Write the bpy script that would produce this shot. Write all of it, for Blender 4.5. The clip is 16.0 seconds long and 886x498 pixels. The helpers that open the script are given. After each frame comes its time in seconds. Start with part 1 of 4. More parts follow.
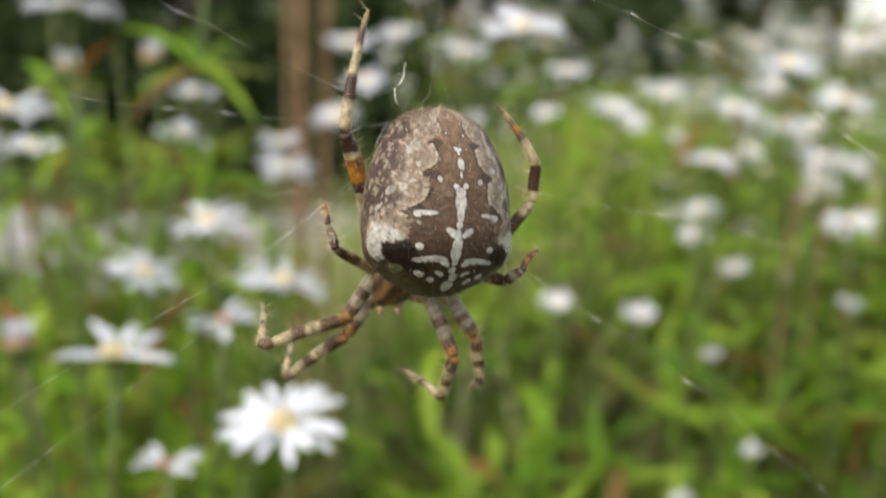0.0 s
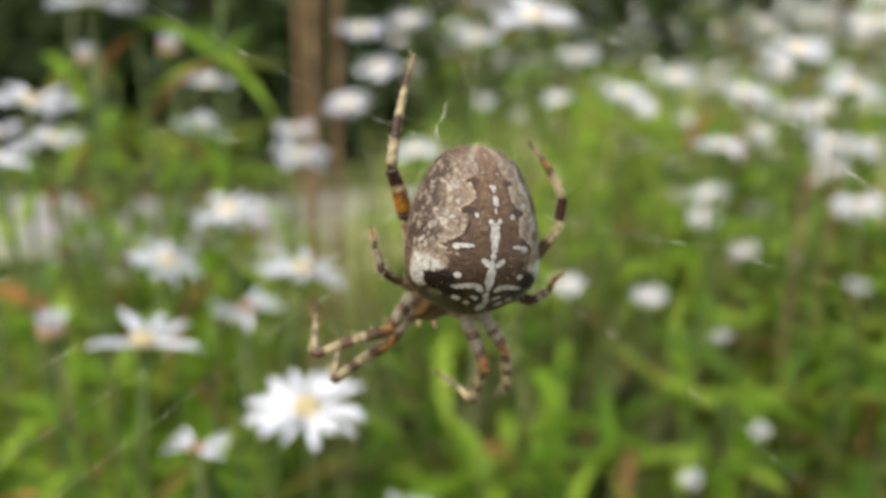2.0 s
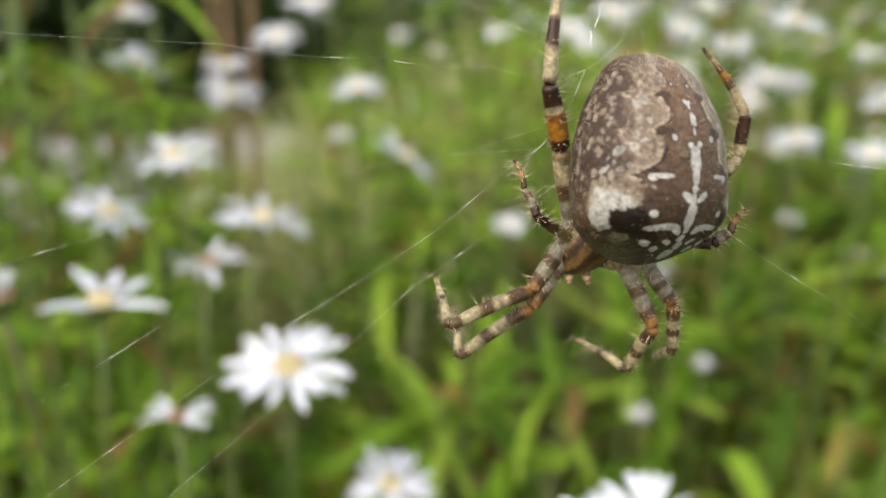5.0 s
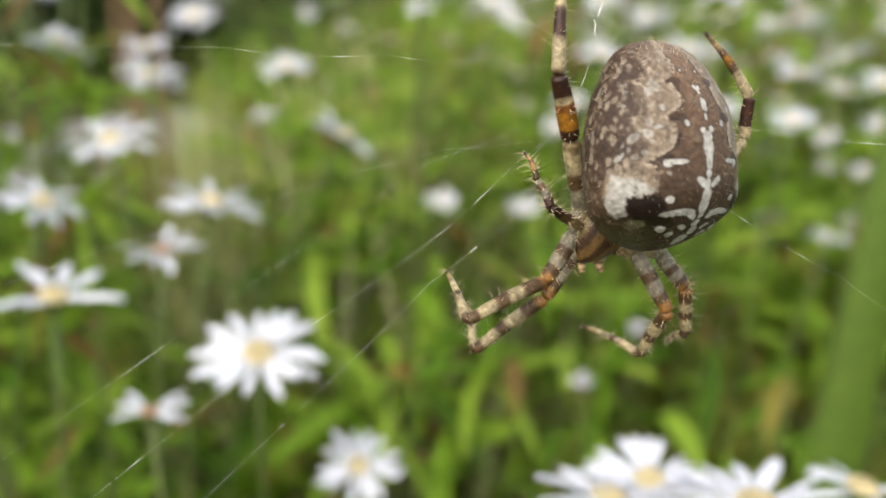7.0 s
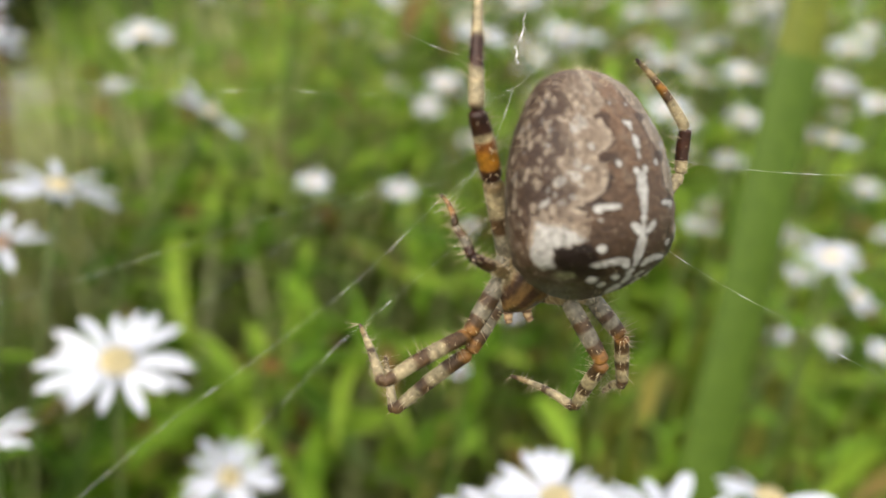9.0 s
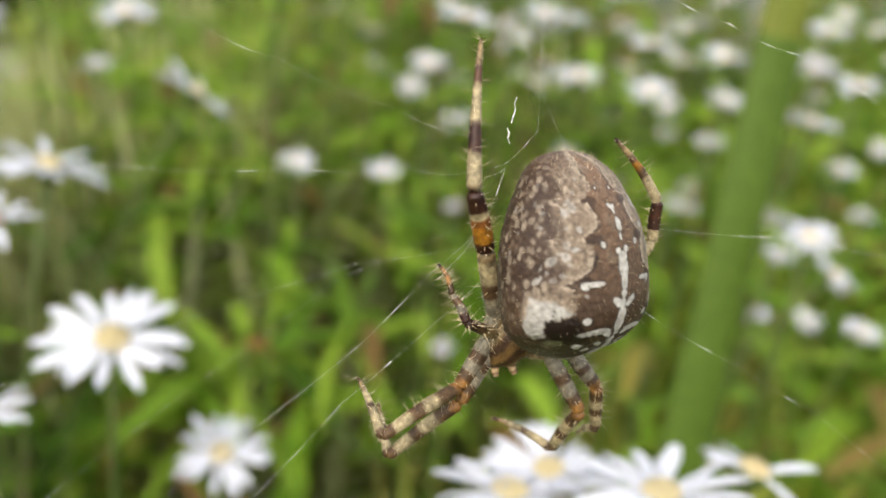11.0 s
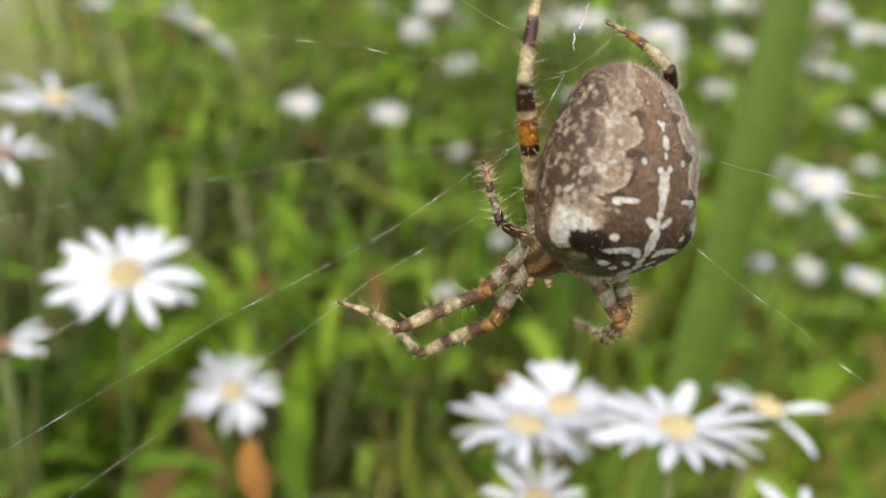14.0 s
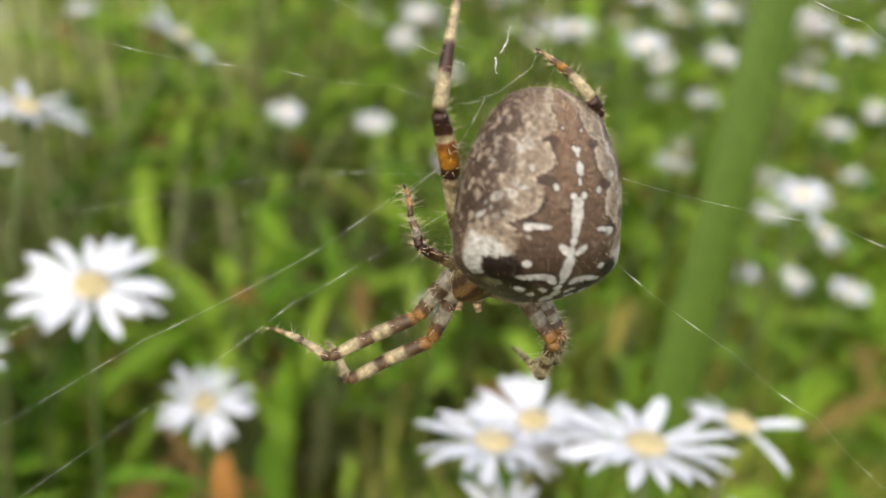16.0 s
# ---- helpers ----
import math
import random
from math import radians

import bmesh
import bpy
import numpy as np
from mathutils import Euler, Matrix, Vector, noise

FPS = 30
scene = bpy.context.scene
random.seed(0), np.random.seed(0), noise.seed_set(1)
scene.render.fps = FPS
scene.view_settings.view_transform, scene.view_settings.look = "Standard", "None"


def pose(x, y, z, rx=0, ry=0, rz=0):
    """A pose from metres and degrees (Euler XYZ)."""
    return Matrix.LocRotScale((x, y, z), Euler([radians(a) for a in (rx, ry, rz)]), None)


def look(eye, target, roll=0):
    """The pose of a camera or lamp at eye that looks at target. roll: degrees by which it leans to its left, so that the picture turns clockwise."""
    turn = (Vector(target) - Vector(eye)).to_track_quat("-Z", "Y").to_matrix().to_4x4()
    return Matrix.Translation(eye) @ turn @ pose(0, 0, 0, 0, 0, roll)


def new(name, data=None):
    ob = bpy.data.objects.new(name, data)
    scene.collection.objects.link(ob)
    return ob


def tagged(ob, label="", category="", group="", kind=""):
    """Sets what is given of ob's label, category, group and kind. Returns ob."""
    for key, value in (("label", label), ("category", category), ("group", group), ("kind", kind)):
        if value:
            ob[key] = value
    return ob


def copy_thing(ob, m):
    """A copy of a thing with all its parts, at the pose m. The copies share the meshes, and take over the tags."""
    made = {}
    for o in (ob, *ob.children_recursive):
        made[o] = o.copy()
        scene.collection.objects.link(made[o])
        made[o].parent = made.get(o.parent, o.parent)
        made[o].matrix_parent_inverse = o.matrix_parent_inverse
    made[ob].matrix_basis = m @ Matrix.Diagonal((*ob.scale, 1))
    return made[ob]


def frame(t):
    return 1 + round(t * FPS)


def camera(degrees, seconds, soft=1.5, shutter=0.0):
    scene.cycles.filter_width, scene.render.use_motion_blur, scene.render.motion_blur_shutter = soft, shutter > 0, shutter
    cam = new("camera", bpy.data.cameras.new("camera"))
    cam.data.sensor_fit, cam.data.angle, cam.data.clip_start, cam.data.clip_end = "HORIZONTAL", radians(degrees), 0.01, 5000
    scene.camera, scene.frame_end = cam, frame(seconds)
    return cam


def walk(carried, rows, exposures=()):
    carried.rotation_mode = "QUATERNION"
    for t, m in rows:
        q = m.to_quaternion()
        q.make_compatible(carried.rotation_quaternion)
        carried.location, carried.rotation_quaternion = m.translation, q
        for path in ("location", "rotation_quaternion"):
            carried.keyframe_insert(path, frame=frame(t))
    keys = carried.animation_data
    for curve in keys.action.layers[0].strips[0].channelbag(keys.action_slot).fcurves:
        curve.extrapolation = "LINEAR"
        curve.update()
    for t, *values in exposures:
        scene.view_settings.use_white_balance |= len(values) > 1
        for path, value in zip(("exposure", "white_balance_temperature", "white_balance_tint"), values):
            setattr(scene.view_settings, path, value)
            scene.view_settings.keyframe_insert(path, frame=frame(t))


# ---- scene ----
cam = camera(55.0, 16.0, shutter=0.5)
cam.data.dof.use_dof = True
cam.data.dof.focus_distance = 0.0555
cam.data.dof.aperture_fstop = 23.0
# PATH
PATH = [
    (0.0, pose(0.0096, 0.0044, 0.6118, 76.73, -0.99, -0.34)),
    (0.5, pose(0.0102, 0.0048, 0.6138, 76.44, -0.86, -0.34)),
    (1.0, pose(0.0095, 0.0028, 0.6155, 76.13, -0.56, -0.14)),
    (1.5, pose(0.0085, -0.0003, 0.6158, 75.86, -0.49, -0.01)),
    (2.0, pose(0.0078, -0.0012, 0.6151, 75.51, -0.45, 0.17)),
    (2.5, pose(0.0098, -0.0024, 0.6154, 75.19, -0.87, 0.42)),
    (3.0, pose(0.0047, 0.0007, 0.6188, 75.07, -0.45, 0.44)),
    (3.5, pose(0.0002, 0.0000, 0.6201, 75.01, 0.02, -0.00)),
    (4.0, pose(-0.0035, 0.0027, 0.6172, 74.21, 0.57, -2.74)),
    (4.5, pose(-0.0073, 0.0073, 0.6157, 72.31, -0.49, -4.78)),
    (5.0, pose(-0.0106, 0.0105, 0.6143, 71.30, -1.13, -6.45)),
    (7.5, pose(-0.0257, 0.0158, 0.6125, 69.68, -2.44, -15.35)),
    (8.0, pose(-0.0265, 0.0189, 0.6116, 69.39, -4.36, -17.70)),
    (8.5, pose(-0.0259, 0.0248, 0.6129, 69.07, -3.95, -19.78)),
    (9.0, pose(-0.0247, 0.0292, 0.6120, 68.79, -4.44, -21.75)),
    (11.5, pose(-0.0286, 0.0278, 0.6124, 66.93, -5.22, -23.05)),
    (12.0, pose(-0.0284, 0.0286, 0.6105, 66.13, -5.36, -22.67)),
    (12.5, pose(-0.0292, 0.0289, 0.6092, 65.67, -5.30, -22.69)),
    (13.0, pose(-0.0298, 0.0308, 0.6070, 65.28, -5.35, -22.88)),
    (13.5, pose(-0.0292, 0.0301, 0.6086, 64.70, -5.34, -22.96)),
    (14.0, pose(-0.0312, 0.0288, 0.6102, 64.17, -5.76, -23.02)),
    (14.5, pose(-0.0315, 0.0280, 0.6101, 64.07, -5.65, -23.11)),
    (15.0, pose(-0.0319, 0.0276, 0.6113, 63.95, -5.99, -23.08)),
    (15.5, pose(-0.0295, 0.0283, 0.6108, 64.36, -6.16, -23.12)),
    (16.0, pose(-0.0264, 0.0296, 0.6100, 64.77, -6.04, -23.34)),
]
walk(cam, PATH)

# ---- world and light: bright overcast day ----
world = bpy.data.worlds.new("overcast_sky")
scene.world = world
world.use_nodes = True
wn = world.node_tree.nodes
sky = wn.new("ShaderNodeTexSky")
sky.sky_type = "NISHITA"
sky.sun_disc = False
sky.sun_elevation = radians(48)
sky.sun_rotation = radians(225)
sky.dust_density = 6.0
sky.air_density = 1.0
wn["Background"].inputs["Strength"].default_value = 0.5
cloud = wn.new("ShaderNodeMix")  # even white cloud cover over the blue
cloud.data_type = "RGBA"
cloud.inputs[0].default_value = 0.6
cloud.inputs[7].default_value = (2.65, 2.65, 2.45, 1)
world.node_tree.links.new(sky.outputs[0], cloud.inputs[6])
world.node_tree.links.new(cloud.outputs[2], wn["Background"].inputs["Color"])
sun_data = bpy.data.lights.new("sun", "SUN")
sun_data.energy = 0.7
sun_data.angle = radians(25)
sun_data.color = (1.0, 0.96, 0.9)
sun = new("sun", sun_data)
sun.matrix_world = look((-0.7, -0.7, 1.2), (0, 0, 0))
scene.view_settings.exposure = 0.45


# ---- materials ----
def mat(name, rough=0.6, spec=0.3):
    m = bpy.data.materials.new(name)
    m.use_nodes = True
    b = m.node_tree.nodes["Principled BSDF"]
    b.inputs["Roughness"].default_value = rough
    b.inputs["Specular IOR Level"].default_value = spec
    return m, m.node_tree.nodes, m.node_tree.links, b


def noise_node(nodes, links, scale, detail=4.0, coords="Object"):
    tc = nodes.new("ShaderNodeTexCoord")
    n = nodes.new("ShaderNodeTexNoise")
    n.inputs["Scale"].default_value = scale
    n.inputs["Detail"].default_value = detail
    links.new(tc.outputs[coords], n.inputs["Vector"])
    return n


def ramp(nodes, stops):
    r = nodes.new("ShaderNodeValToRGB")
    e = r.color_ramp.elements
    while len(e) < len(stops):
        e.new(0.5)
    for el, (p, c) in zip(e, stops):
        el.position, el.color = p, (*c, 1)
    return r


def mixed(nodes, links, a, b, fac, mode="MIX"):
    m = nodes.new("ShaderNodeMix")
    m.data_type, m.blend_type = "RGBA", mode
    for sock, v in ((m.inputs[6], a), (m.inputs[7], b), (m.inputs[0], fac)):
        if isinstance(v, (tuple, list)):
            sock.default_value = (*v, 1)
        elif isinstance(v, (int, float)):
            sock.default_value = v
        else:
            links.new(v, sock)
    return m.outputs[2]


def bumped(nodes, links, b, height, strength, dist):
    n = nodes.new("ShaderNodeBump")
    n.inputs["Strength"].default_value = strength
    n.inputs["Distance"].default_value = dist
    links.new(height, n.inputs["Height"])
    links.new(n.outputs[0], b.inputs["Normal"])


def see_through(m, nodes, links, b, colour, share):
    """Thin living tissue lets part of the light through."""
    tr = nodes.new("ShaderNodeBsdfTranslucent")
    mx = nodes.new("ShaderNodeMixShader")
    mx.inputs[0].default_value = share
    links.new(colour, tr.inputs["Color"])
    links.new(b.outputs[0], mx.inputs[1])
    links.new(tr.outputs[0], mx.inputs[2])
    links.new(mx.outputs[0], nodes["Material Output"].inputs["Surface"])


def leaf_mat(name, low, mid, high, island=False, rough=0.5, share=0.3, dry=None):
    m, n, l, b = mat(name, rough, 0.14)
    if island:
        rnd = n.new("ShaderNodeNewGeometry").outputs["Random Per Island"]
    else:
        rnd = n.new("ShaderNodeObjectInfo").outputs["Random"]
    stops = [(0.0, low), (0.5, mid), (1.0, high)]
    if dry:
        stops = [(0.0, low), (0.43, mid), (0.87, high), (0.91, dry)]
    r = ramp(n, stops)
    l.new(rnd, r.inputs[0])
    grain = noise_node(n, l, 420.0, 5)
    g2 = ramp(n, [(0.3, (0.62, 0.66, 0.6)), (0.7, (1.15, 1.1, 1.0))])
    l.new(grain.outputs[0], g2.inputs[0])
    col = mixed(n, l, r.outputs[0], g2.outputs[0], 1.0, "MULTIPLY")
    l.new(col, b.inputs["Base Color"])
    bumped(n, l, b, grain.outputs[0], 0.25, 0.0006)
    see_through(m, n, l, b, col, share)
    return m


LEAF = leaf_mat("aster_leaf", (0.073, 0.17, 0.013), (0.142, 0.28, 0.022), (0.24, 0.395, 0.042), share=0.5)
UNDER = leaf_mat("undergrowth_leaf", (0.044, 0.1, 0.009), (0.178, 0.315, 0.024), (0.3, 0.435, 0.055), True, share=0.5, dry=(0.2, 0.125, 0.045))
GRASS = leaf_mat("grass_leaf", (0.14, 0.2, 0.02), (0.25, 0.3, 0.04), (0.44, 0.43, 0.12), True)
BLADE = leaf_mat("reed_blade", (0.074, 0.13, 0.017), (0.077, 0.134, 0.017), (0.079, 0.136, 0.019), rough=0.5, share=0.35)
# near-black greens: deep shade put into the leaf colour of trees and shrubs
SHADED_TREELEAF = leaf_mat("shaded_tree_leaf", (0.02, 0.035, 0.012), (0.03, 0.05, 0.015), (0.045, 0.07, 0.02), True, share=0.1)
YELLOWED = leaf_mat("yellowed_leaf", (0.22, 0.2, 0.05), (0.25, 0.22, 0.055), (0.28, 0.24, 0.06), share=0.35)
YELLOWING = leaf_mat("yellowing_leaf", (0.14, 0.17, 0.025), (0.16, 0.185, 0.03), (0.18, 0.2, 0.035), share=0.35)
DRYLEAF = leaf_mat("dry_leaf", (0.2, 0.09, 0.03), (0.26, 0.12, 0.035), (0.31, 0.16, 0.05), share=0.2)

PETAL, n, l, b = mat("petal", 0.55, 0.25)
gr = noise_node(n, l, 160.0, 5)
rc = ramp(n, [(0.25, (0.43, 0.45, 0.52)), (0.6, (0.55, 0.57, 0.61))])
l.new(gr.outputs[0], rc.inputs[0])
l.new(rc.outputs[0], b.inputs["Base Color"])
see_through(PETAL, n, l, b, rc.outputs[0], 0.25)
bumped(n, l, b, gr.outputs[0], 0.2, 0.0004)

DISC, n, l, b = mat("flower_disc", 0.75, 0.2)
gr = noise_node(n, l, 900.0, 3)
rc = ramp(n, [(0.3, (0.74, 0.57, 0.24)), (0.5, (0.86, 0.75, 0.42)), (0.75, (0.92, 0.86, 0.62))])
l.new(gr.outputs[0], rc.inputs[0])
l.new(rc.outputs[0], b.inputs["Base Color"])
bumped(n, l, b, gr.outputs[0], 0.8, 0.0008)

FADED, n, l, b = mat("faded_disc", 0.8, 0.2)
gr = noise_node(n, l, 500.0, 4)
rc = ramp(n, [(0.3, (0.3, 0.16, 0.08)), (0.7, (0.6, 0.42, 0.27))])
l.new(gr.outputs[0], rc.inputs[0])
l.new(rc.outputs[0], b.inputs["Base Color"])
bumped(n, l, b, gr.outputs[0], 0.8, 0.0008)

STEM, n, l, b = mat("stem", 0.6, 0.3)
gr = noise_node(n, l, 30.0, 4)
rc = ramp(n, [(0.35, (0.055, 0.095, 0.018)), (0.62, (0.075, 0.09, 0.025)), (0.8, (0.1, 0.055, 0.03))])
l.new(gr.outputs[0], rc.inputs[0])
l.new(rc.outputs[0], b.inputs["Base Color"])
bumped(n, l, b, gr.outputs[0], 0.3, 0.0005)

STALK, n, l, b = mat("dried_stalk", 0.85, 0.15)
gr = noise_node(n, l, 60.0, 5)
gr.inputs["Distortion"].default_value = 1.0
rc = ramp(n, [(0.3, (0.07, 0.042, 0.022)), (0.7, (0.2, 0.135, 0.075))])
l.new(gr.outputs[0], rc.inputs[0])
l.new(rc.outputs[0], b.inputs["Base Color"])
bumped(n, l, b, gr.outputs[0], 0.5, 0.002)

BARK, n, l, b = mat("bark", 0.9, 0.1)
gr = noise_node(n, l, 14.0, 6)
rc = ramp(n, [(0.3, (0.018, 0.014, 0.01)), (0.7, (0.055, 0.042, 0.03))])
l.new(gr.outputs[0], rc.inputs[0])
l.new(rc.outputs[0], b.inputs["Base Color"])
bumped(n, l, b, gr.outputs[0], 0.9, 0.03)

SOIL, n, l, b = mat("meadow_soil", 0.95, 0.1)
gr = noise_node(n, l, 9.0, 8)
fine = noise_node(n, l, 90.0, 6)
rc = ramp(n, [(0.35, (0.03, 0.022, 0.013)), (0.55, (0.05, 0.06, 0.02)), (0.75, (0.07, 0.1, 0.03))])
l.new(gr.outputs[0], rc.inputs[0])
rf = ramp(n, [(0.3, (0.5, 0.5, 0.5)), (0.7, (1.2, 1.2, 1.2))])
l.new(fine.outputs[0], rf.inputs[0])
l.new(mixed(n, l, rc.outputs[0], rf.outputs[0], 1.0, "MULTIPLY"), b.inputs["Base Color"])
bumped(n, l, b, fine.outputs[0], 0.8, 0.02)

GRAVEL, n, l, b = mat("path_gravel", 0.9, 0.15)
tc = n.new("ShaderNodeTexCoord")
vo = n.new("ShaderNodeTexVoronoi")
vo.inputs["Scale"].default_value = 70.0
l.new(tc.outputs["Object"], vo.inputs["Vector"])
gr = noise_node(n, l, 5.0, 6)
rc = ramp(n, [(0.3, (0.21, 0.2, 0.2)), (0.7, (0.33, 0.315, 0.32))])
l.new(gr.outputs[0], rc.inputs[0])
l.new(mixed(n, l, rc.outputs[0], vo.outputs["Color"], 0.18, "MULTIPLY"), b.inputs["Base Color"])
bumped(n, l, b, vo.outputs["Distance"], 0.7, 0.012)


def tinted_mat(name, rough, spec, scale, low, high, bump):
    """Colour markings come with the mesh; grain and relief come from noise."""
    m, n, l, b = mat(name, rough, spec)
    at = n.new("ShaderNodeAttribute")
    at.attribute_name = "marking"
    gr = noise_node(n, l, scale, 6)
    r = ramp(n, [(0.3, low), (0.7, high)])
    l.new(gr.outputs[0], r.inputs[0])
    l.new(mixed(n, l, at.outputs["Color"], r.outputs[0], 1.0, "MULTIPLY"), b.inputs["Base Color"])
    bumped(n, l, b, gr.outputs[0], bump, 0.00012)
    return m


ABDOMEN = tinted_mat("spider_abdomen", 0.55, 0.2, 2600.0, (0.72, 0.7, 0.68), (1.2, 1.2, 1.2), 0.45)
LEG = tinted_mat("spider_leg", 0.5, 0.28, 3500.0, (0.6, 0.58, 0.55), (1.25, 1.25, 1.25), 0.5)
HAIR, n, l, b = mat("bristle", 0.4, 0.4)
gr = noise_node(n, l, 4000.0, 2)
rc = ramp(n, [(0.3, (0.32, 0.25, 0.14)), (0.7, (0.55, 0.48, 0.33))])
l.new(gr.outputs[0], rc.inputs[0])
l.new(rc.outputs[0], b.inputs["Base Color"])
SILK, n, l, b = mat("silk", 0.3, 0.6)
gr = noise_node(n, l, 700.0, 2)
rc = ramp(n, [(0.4, (0.6, 0.6, 0.58)), (0.6, (0.85, 0.85, 0.85))])
l.new(gr.outputs[0], rc.inputs[0])
l.new(rc.outputs[0], b.inputs["Base Color"])


# ---- building helpers ----
def part(name, bm, material, parent, label=""):
    me = bpy.data.meshes.new(name)
    bm.to_mesh(me)
    bm.free()
    for p in me.polygons:
        p.use_smooth = True
    me.materials.append(material)
    ob = new(name, me)
    ob.parent = parent
    if label:
        tagged(ob, label)
    return ob


def mesh_from(name, verts, faces, material, colours=None):
    me = bpy.data.meshes.new(name)
    me.from_pydata([tuple(v) for v in verts], [], [tuple(f) for f in faces])
    me.polygons.foreach_set("use_smooth", [True] * len(me.polygons))
    me.materials.append(material)
    if colours is not None:
        at = me.color_attributes.new("marking", "FLOAT_COLOR", "POINT")
        at.data.foreach_set("color", np.c_[np.asarray(colours), np.ones(len(colours))].astype(np.float32).ravel())
    return me


def holder(name, m=None):
    ob = new(name)
    ob.empty_display_size = 0.01
    if m is not None:
        ob.matrix_basis = m
    return ob


def under(name, me, parent, m=None, label=""):
    ob = new(name, me)
    ob.parent = parent
    if m is not None:
        ob.matrix_basis = m
    if label:
        tagged(ob, label)
    return ob


def tube(points, radii, sides=7):
    """Rings along a polyline: vertices and faces of a tube with closed ends."""
    pts = [Vector(p) for p in points]
    verts, faces = [], []
    for i, p in enumerate(pts):
        ahead = (pts[min(i + 1, len(pts) - 1)] - pts[max(i - 1, 0)]).normalized()
        side = ahead.cross(Vector((0.31, 0.95, 0.05))).normalized()
        other = ahead.cross(side)
        for k in range(sides):
            a = 2 * math.pi * k / sides
            verts.append(p + (side * math.cos(a) + other * math.sin(a)) * radii[i])
    for i in range(len(pts) - 1):
        for k in range(sides):
            k2 = (k + 1) % sides
            faces.append((i * sides + k, i * sides + k2, (i + 1) * sides + k2, (i + 1) * sides + k))
    faces.append(tuple(range(sides))[::-1])
    faces.append(tuple(range((len(pts) - 1) * sides, len(pts) * sides)))
    return verts, faces


def bezier(a, b, c, n):
    a, b, c = Vector(a), Vector(b), Vector(c)
    return [(1 - t) ** 2 * a + 2 * t * (1 - t) * b + t * t * c for t in (i / (n - 1) for i in range(n))]


# ---- ground, path ----
bm = bmesh.new()
bmesh.ops.create_grid(bm, x_segments=60, y_segments=60, size=1.0)
for v in bm.verts:
    r = v.co.xy.length
    f = 0.04 + 0.96 * r ** 4
    v.co.x, v.co.y = v.co.x * f * 600, v.co.y * f * 600
    near = max(0.0, 1 - v.co.xy.length / 40)
    v.co.z = 0.02 * near * noise.noise(v.co * 1.3)
ground = part("ground", bm, SOIL, None)
tagged(ground, "dark soil with sparse low green growth", "ground", kind="structure")

def path_middle(x):
    return 2.25 + 0.12 * math.sin(x * 1.7) - 0.15 * x + 0.375 * (x + 0.5 + math.sqrt((x + 0.5) ** 2 + 0.5))


bm = bmesh.new()
rows_n = 110
for i in range(rows_n + 1):
    x = -6.0 + 11.0 * i / rows_n
    for j in range(9):
        y = path_middle(x) + 1.0 * (j / 8 - 0.5)
        edge = 0.07 * noise.noise(Vector((x * 4, j * 0.7, 0))) if j in (0, 8) else 0
        bm.verts.new((x, y + edge, 0.03 + 0.006 * noise.noise(Vector((x * 9, y * 9, 1)))))
bm.verts.ensure_lookup_table()
for i in range(rows_n):
    for j in range(8):
        q = i * 9 + j
        bm.faces.new([bm.verts[k] for k in (q, q + 9, q + 10, q + 1)])
path = part("garden_path", bm, GRAVEL, None)
tagged(path, "pale grey gravel path through the meadow", "path", kind="structure")


# ---- trees ----
def leaf_cloud(centres, sizes, rng):
    """Folded leaves: six vertices and four triangles each."""
    n = len(centres)
    ax = rng.normal(size=(n, 3))
    ax /= np.linalg.norm(ax, axis=1)[:, None]
    bx = np.cross(ax, rng.normal(size=(n, 3)))
    bx /= np.linalg.norm(bx, axis=1)[:, None]
    cx = np.cross(ax, bx)
    s = sizes[:, None]
    v = np.stack([centres - ax * s, centres + bx * s * 0.42 + cx * s * 0.12 - ax * s * 0.1, centres + ax * s, centres - bx * s * 0.42 + cx * s * 0.12 - ax * s * 0.1, centres - ax * s * 0.1], 1).reshape(-1, 3)
    base = (np.arange(n) * 5)[:, None]
    f = np.concatenate([base + [0, 1, 4], base + [1, 2, 4], base + [2, 3, 4], base + [3, 0, 4]])
    return v, f


def tree(x, y, height, spread, low, leaves, seed, label):
    rng = np.random.default_rng(seed)
    root = holder("tree", pose(x, y, 0))
    tagged(root, label, "tree", "trees at the meadow edge")
    lean = rng.normal(size=2) * 0.12
    trunk = bezier((0, 0, -0.05), (lean[0], lean[1], height * 0.4), (lean[0] * 2, lean[1] * 2, height * 0.92), 12)
    v, f = tube(trunk, [0.13 * height / 5 * (1 - 0.8 * i / 11) + 0.012 for i in range(12)], 10)
    under("trunk", mesh_from("trunk", v, f, BARK), root)
    centres = []
    for k in range(16):
        at = trunk[3 + int(8 * k / 16)]
        ang, reach = rng.uniform(0, 6.283), spread * rng.uniform(0.6, 1.0)
        tip = at + Vector((math.cos(ang) * reach, math.sin(ang) * reach, rng.uniform(0.1, 0.5) * reach))
        v, f = tube(bezier(at, (at + tip) / 2 + Vector((0, 0, 0.1)), tip, 6), [0.03, 0.026, 0.02, 0.015, 0.01, 0.005], 6)
        under("limb", mesh_from("limb", v, f, BARK), root)
        per = leaves // 16
        along = rng.uniform(0.25, 1.05, per)[:, None]
        c = np.array(at) + (np.array(tip) - np.array(at)) * along + rng.normal(size=(per, 3)) * spread * 0.24
        centres.append(c)
    c = np.concatenate(centres)
    c = c[c[:, 2] > low + 0.25 * rng.random(len(c))]
    v, f = leaf_cloud(c, rng.uniform(0.05, 0.11, len(c)), rng)
    under("crown", mesh_from("crown", v, f, SHADED_TREELEAF), root)


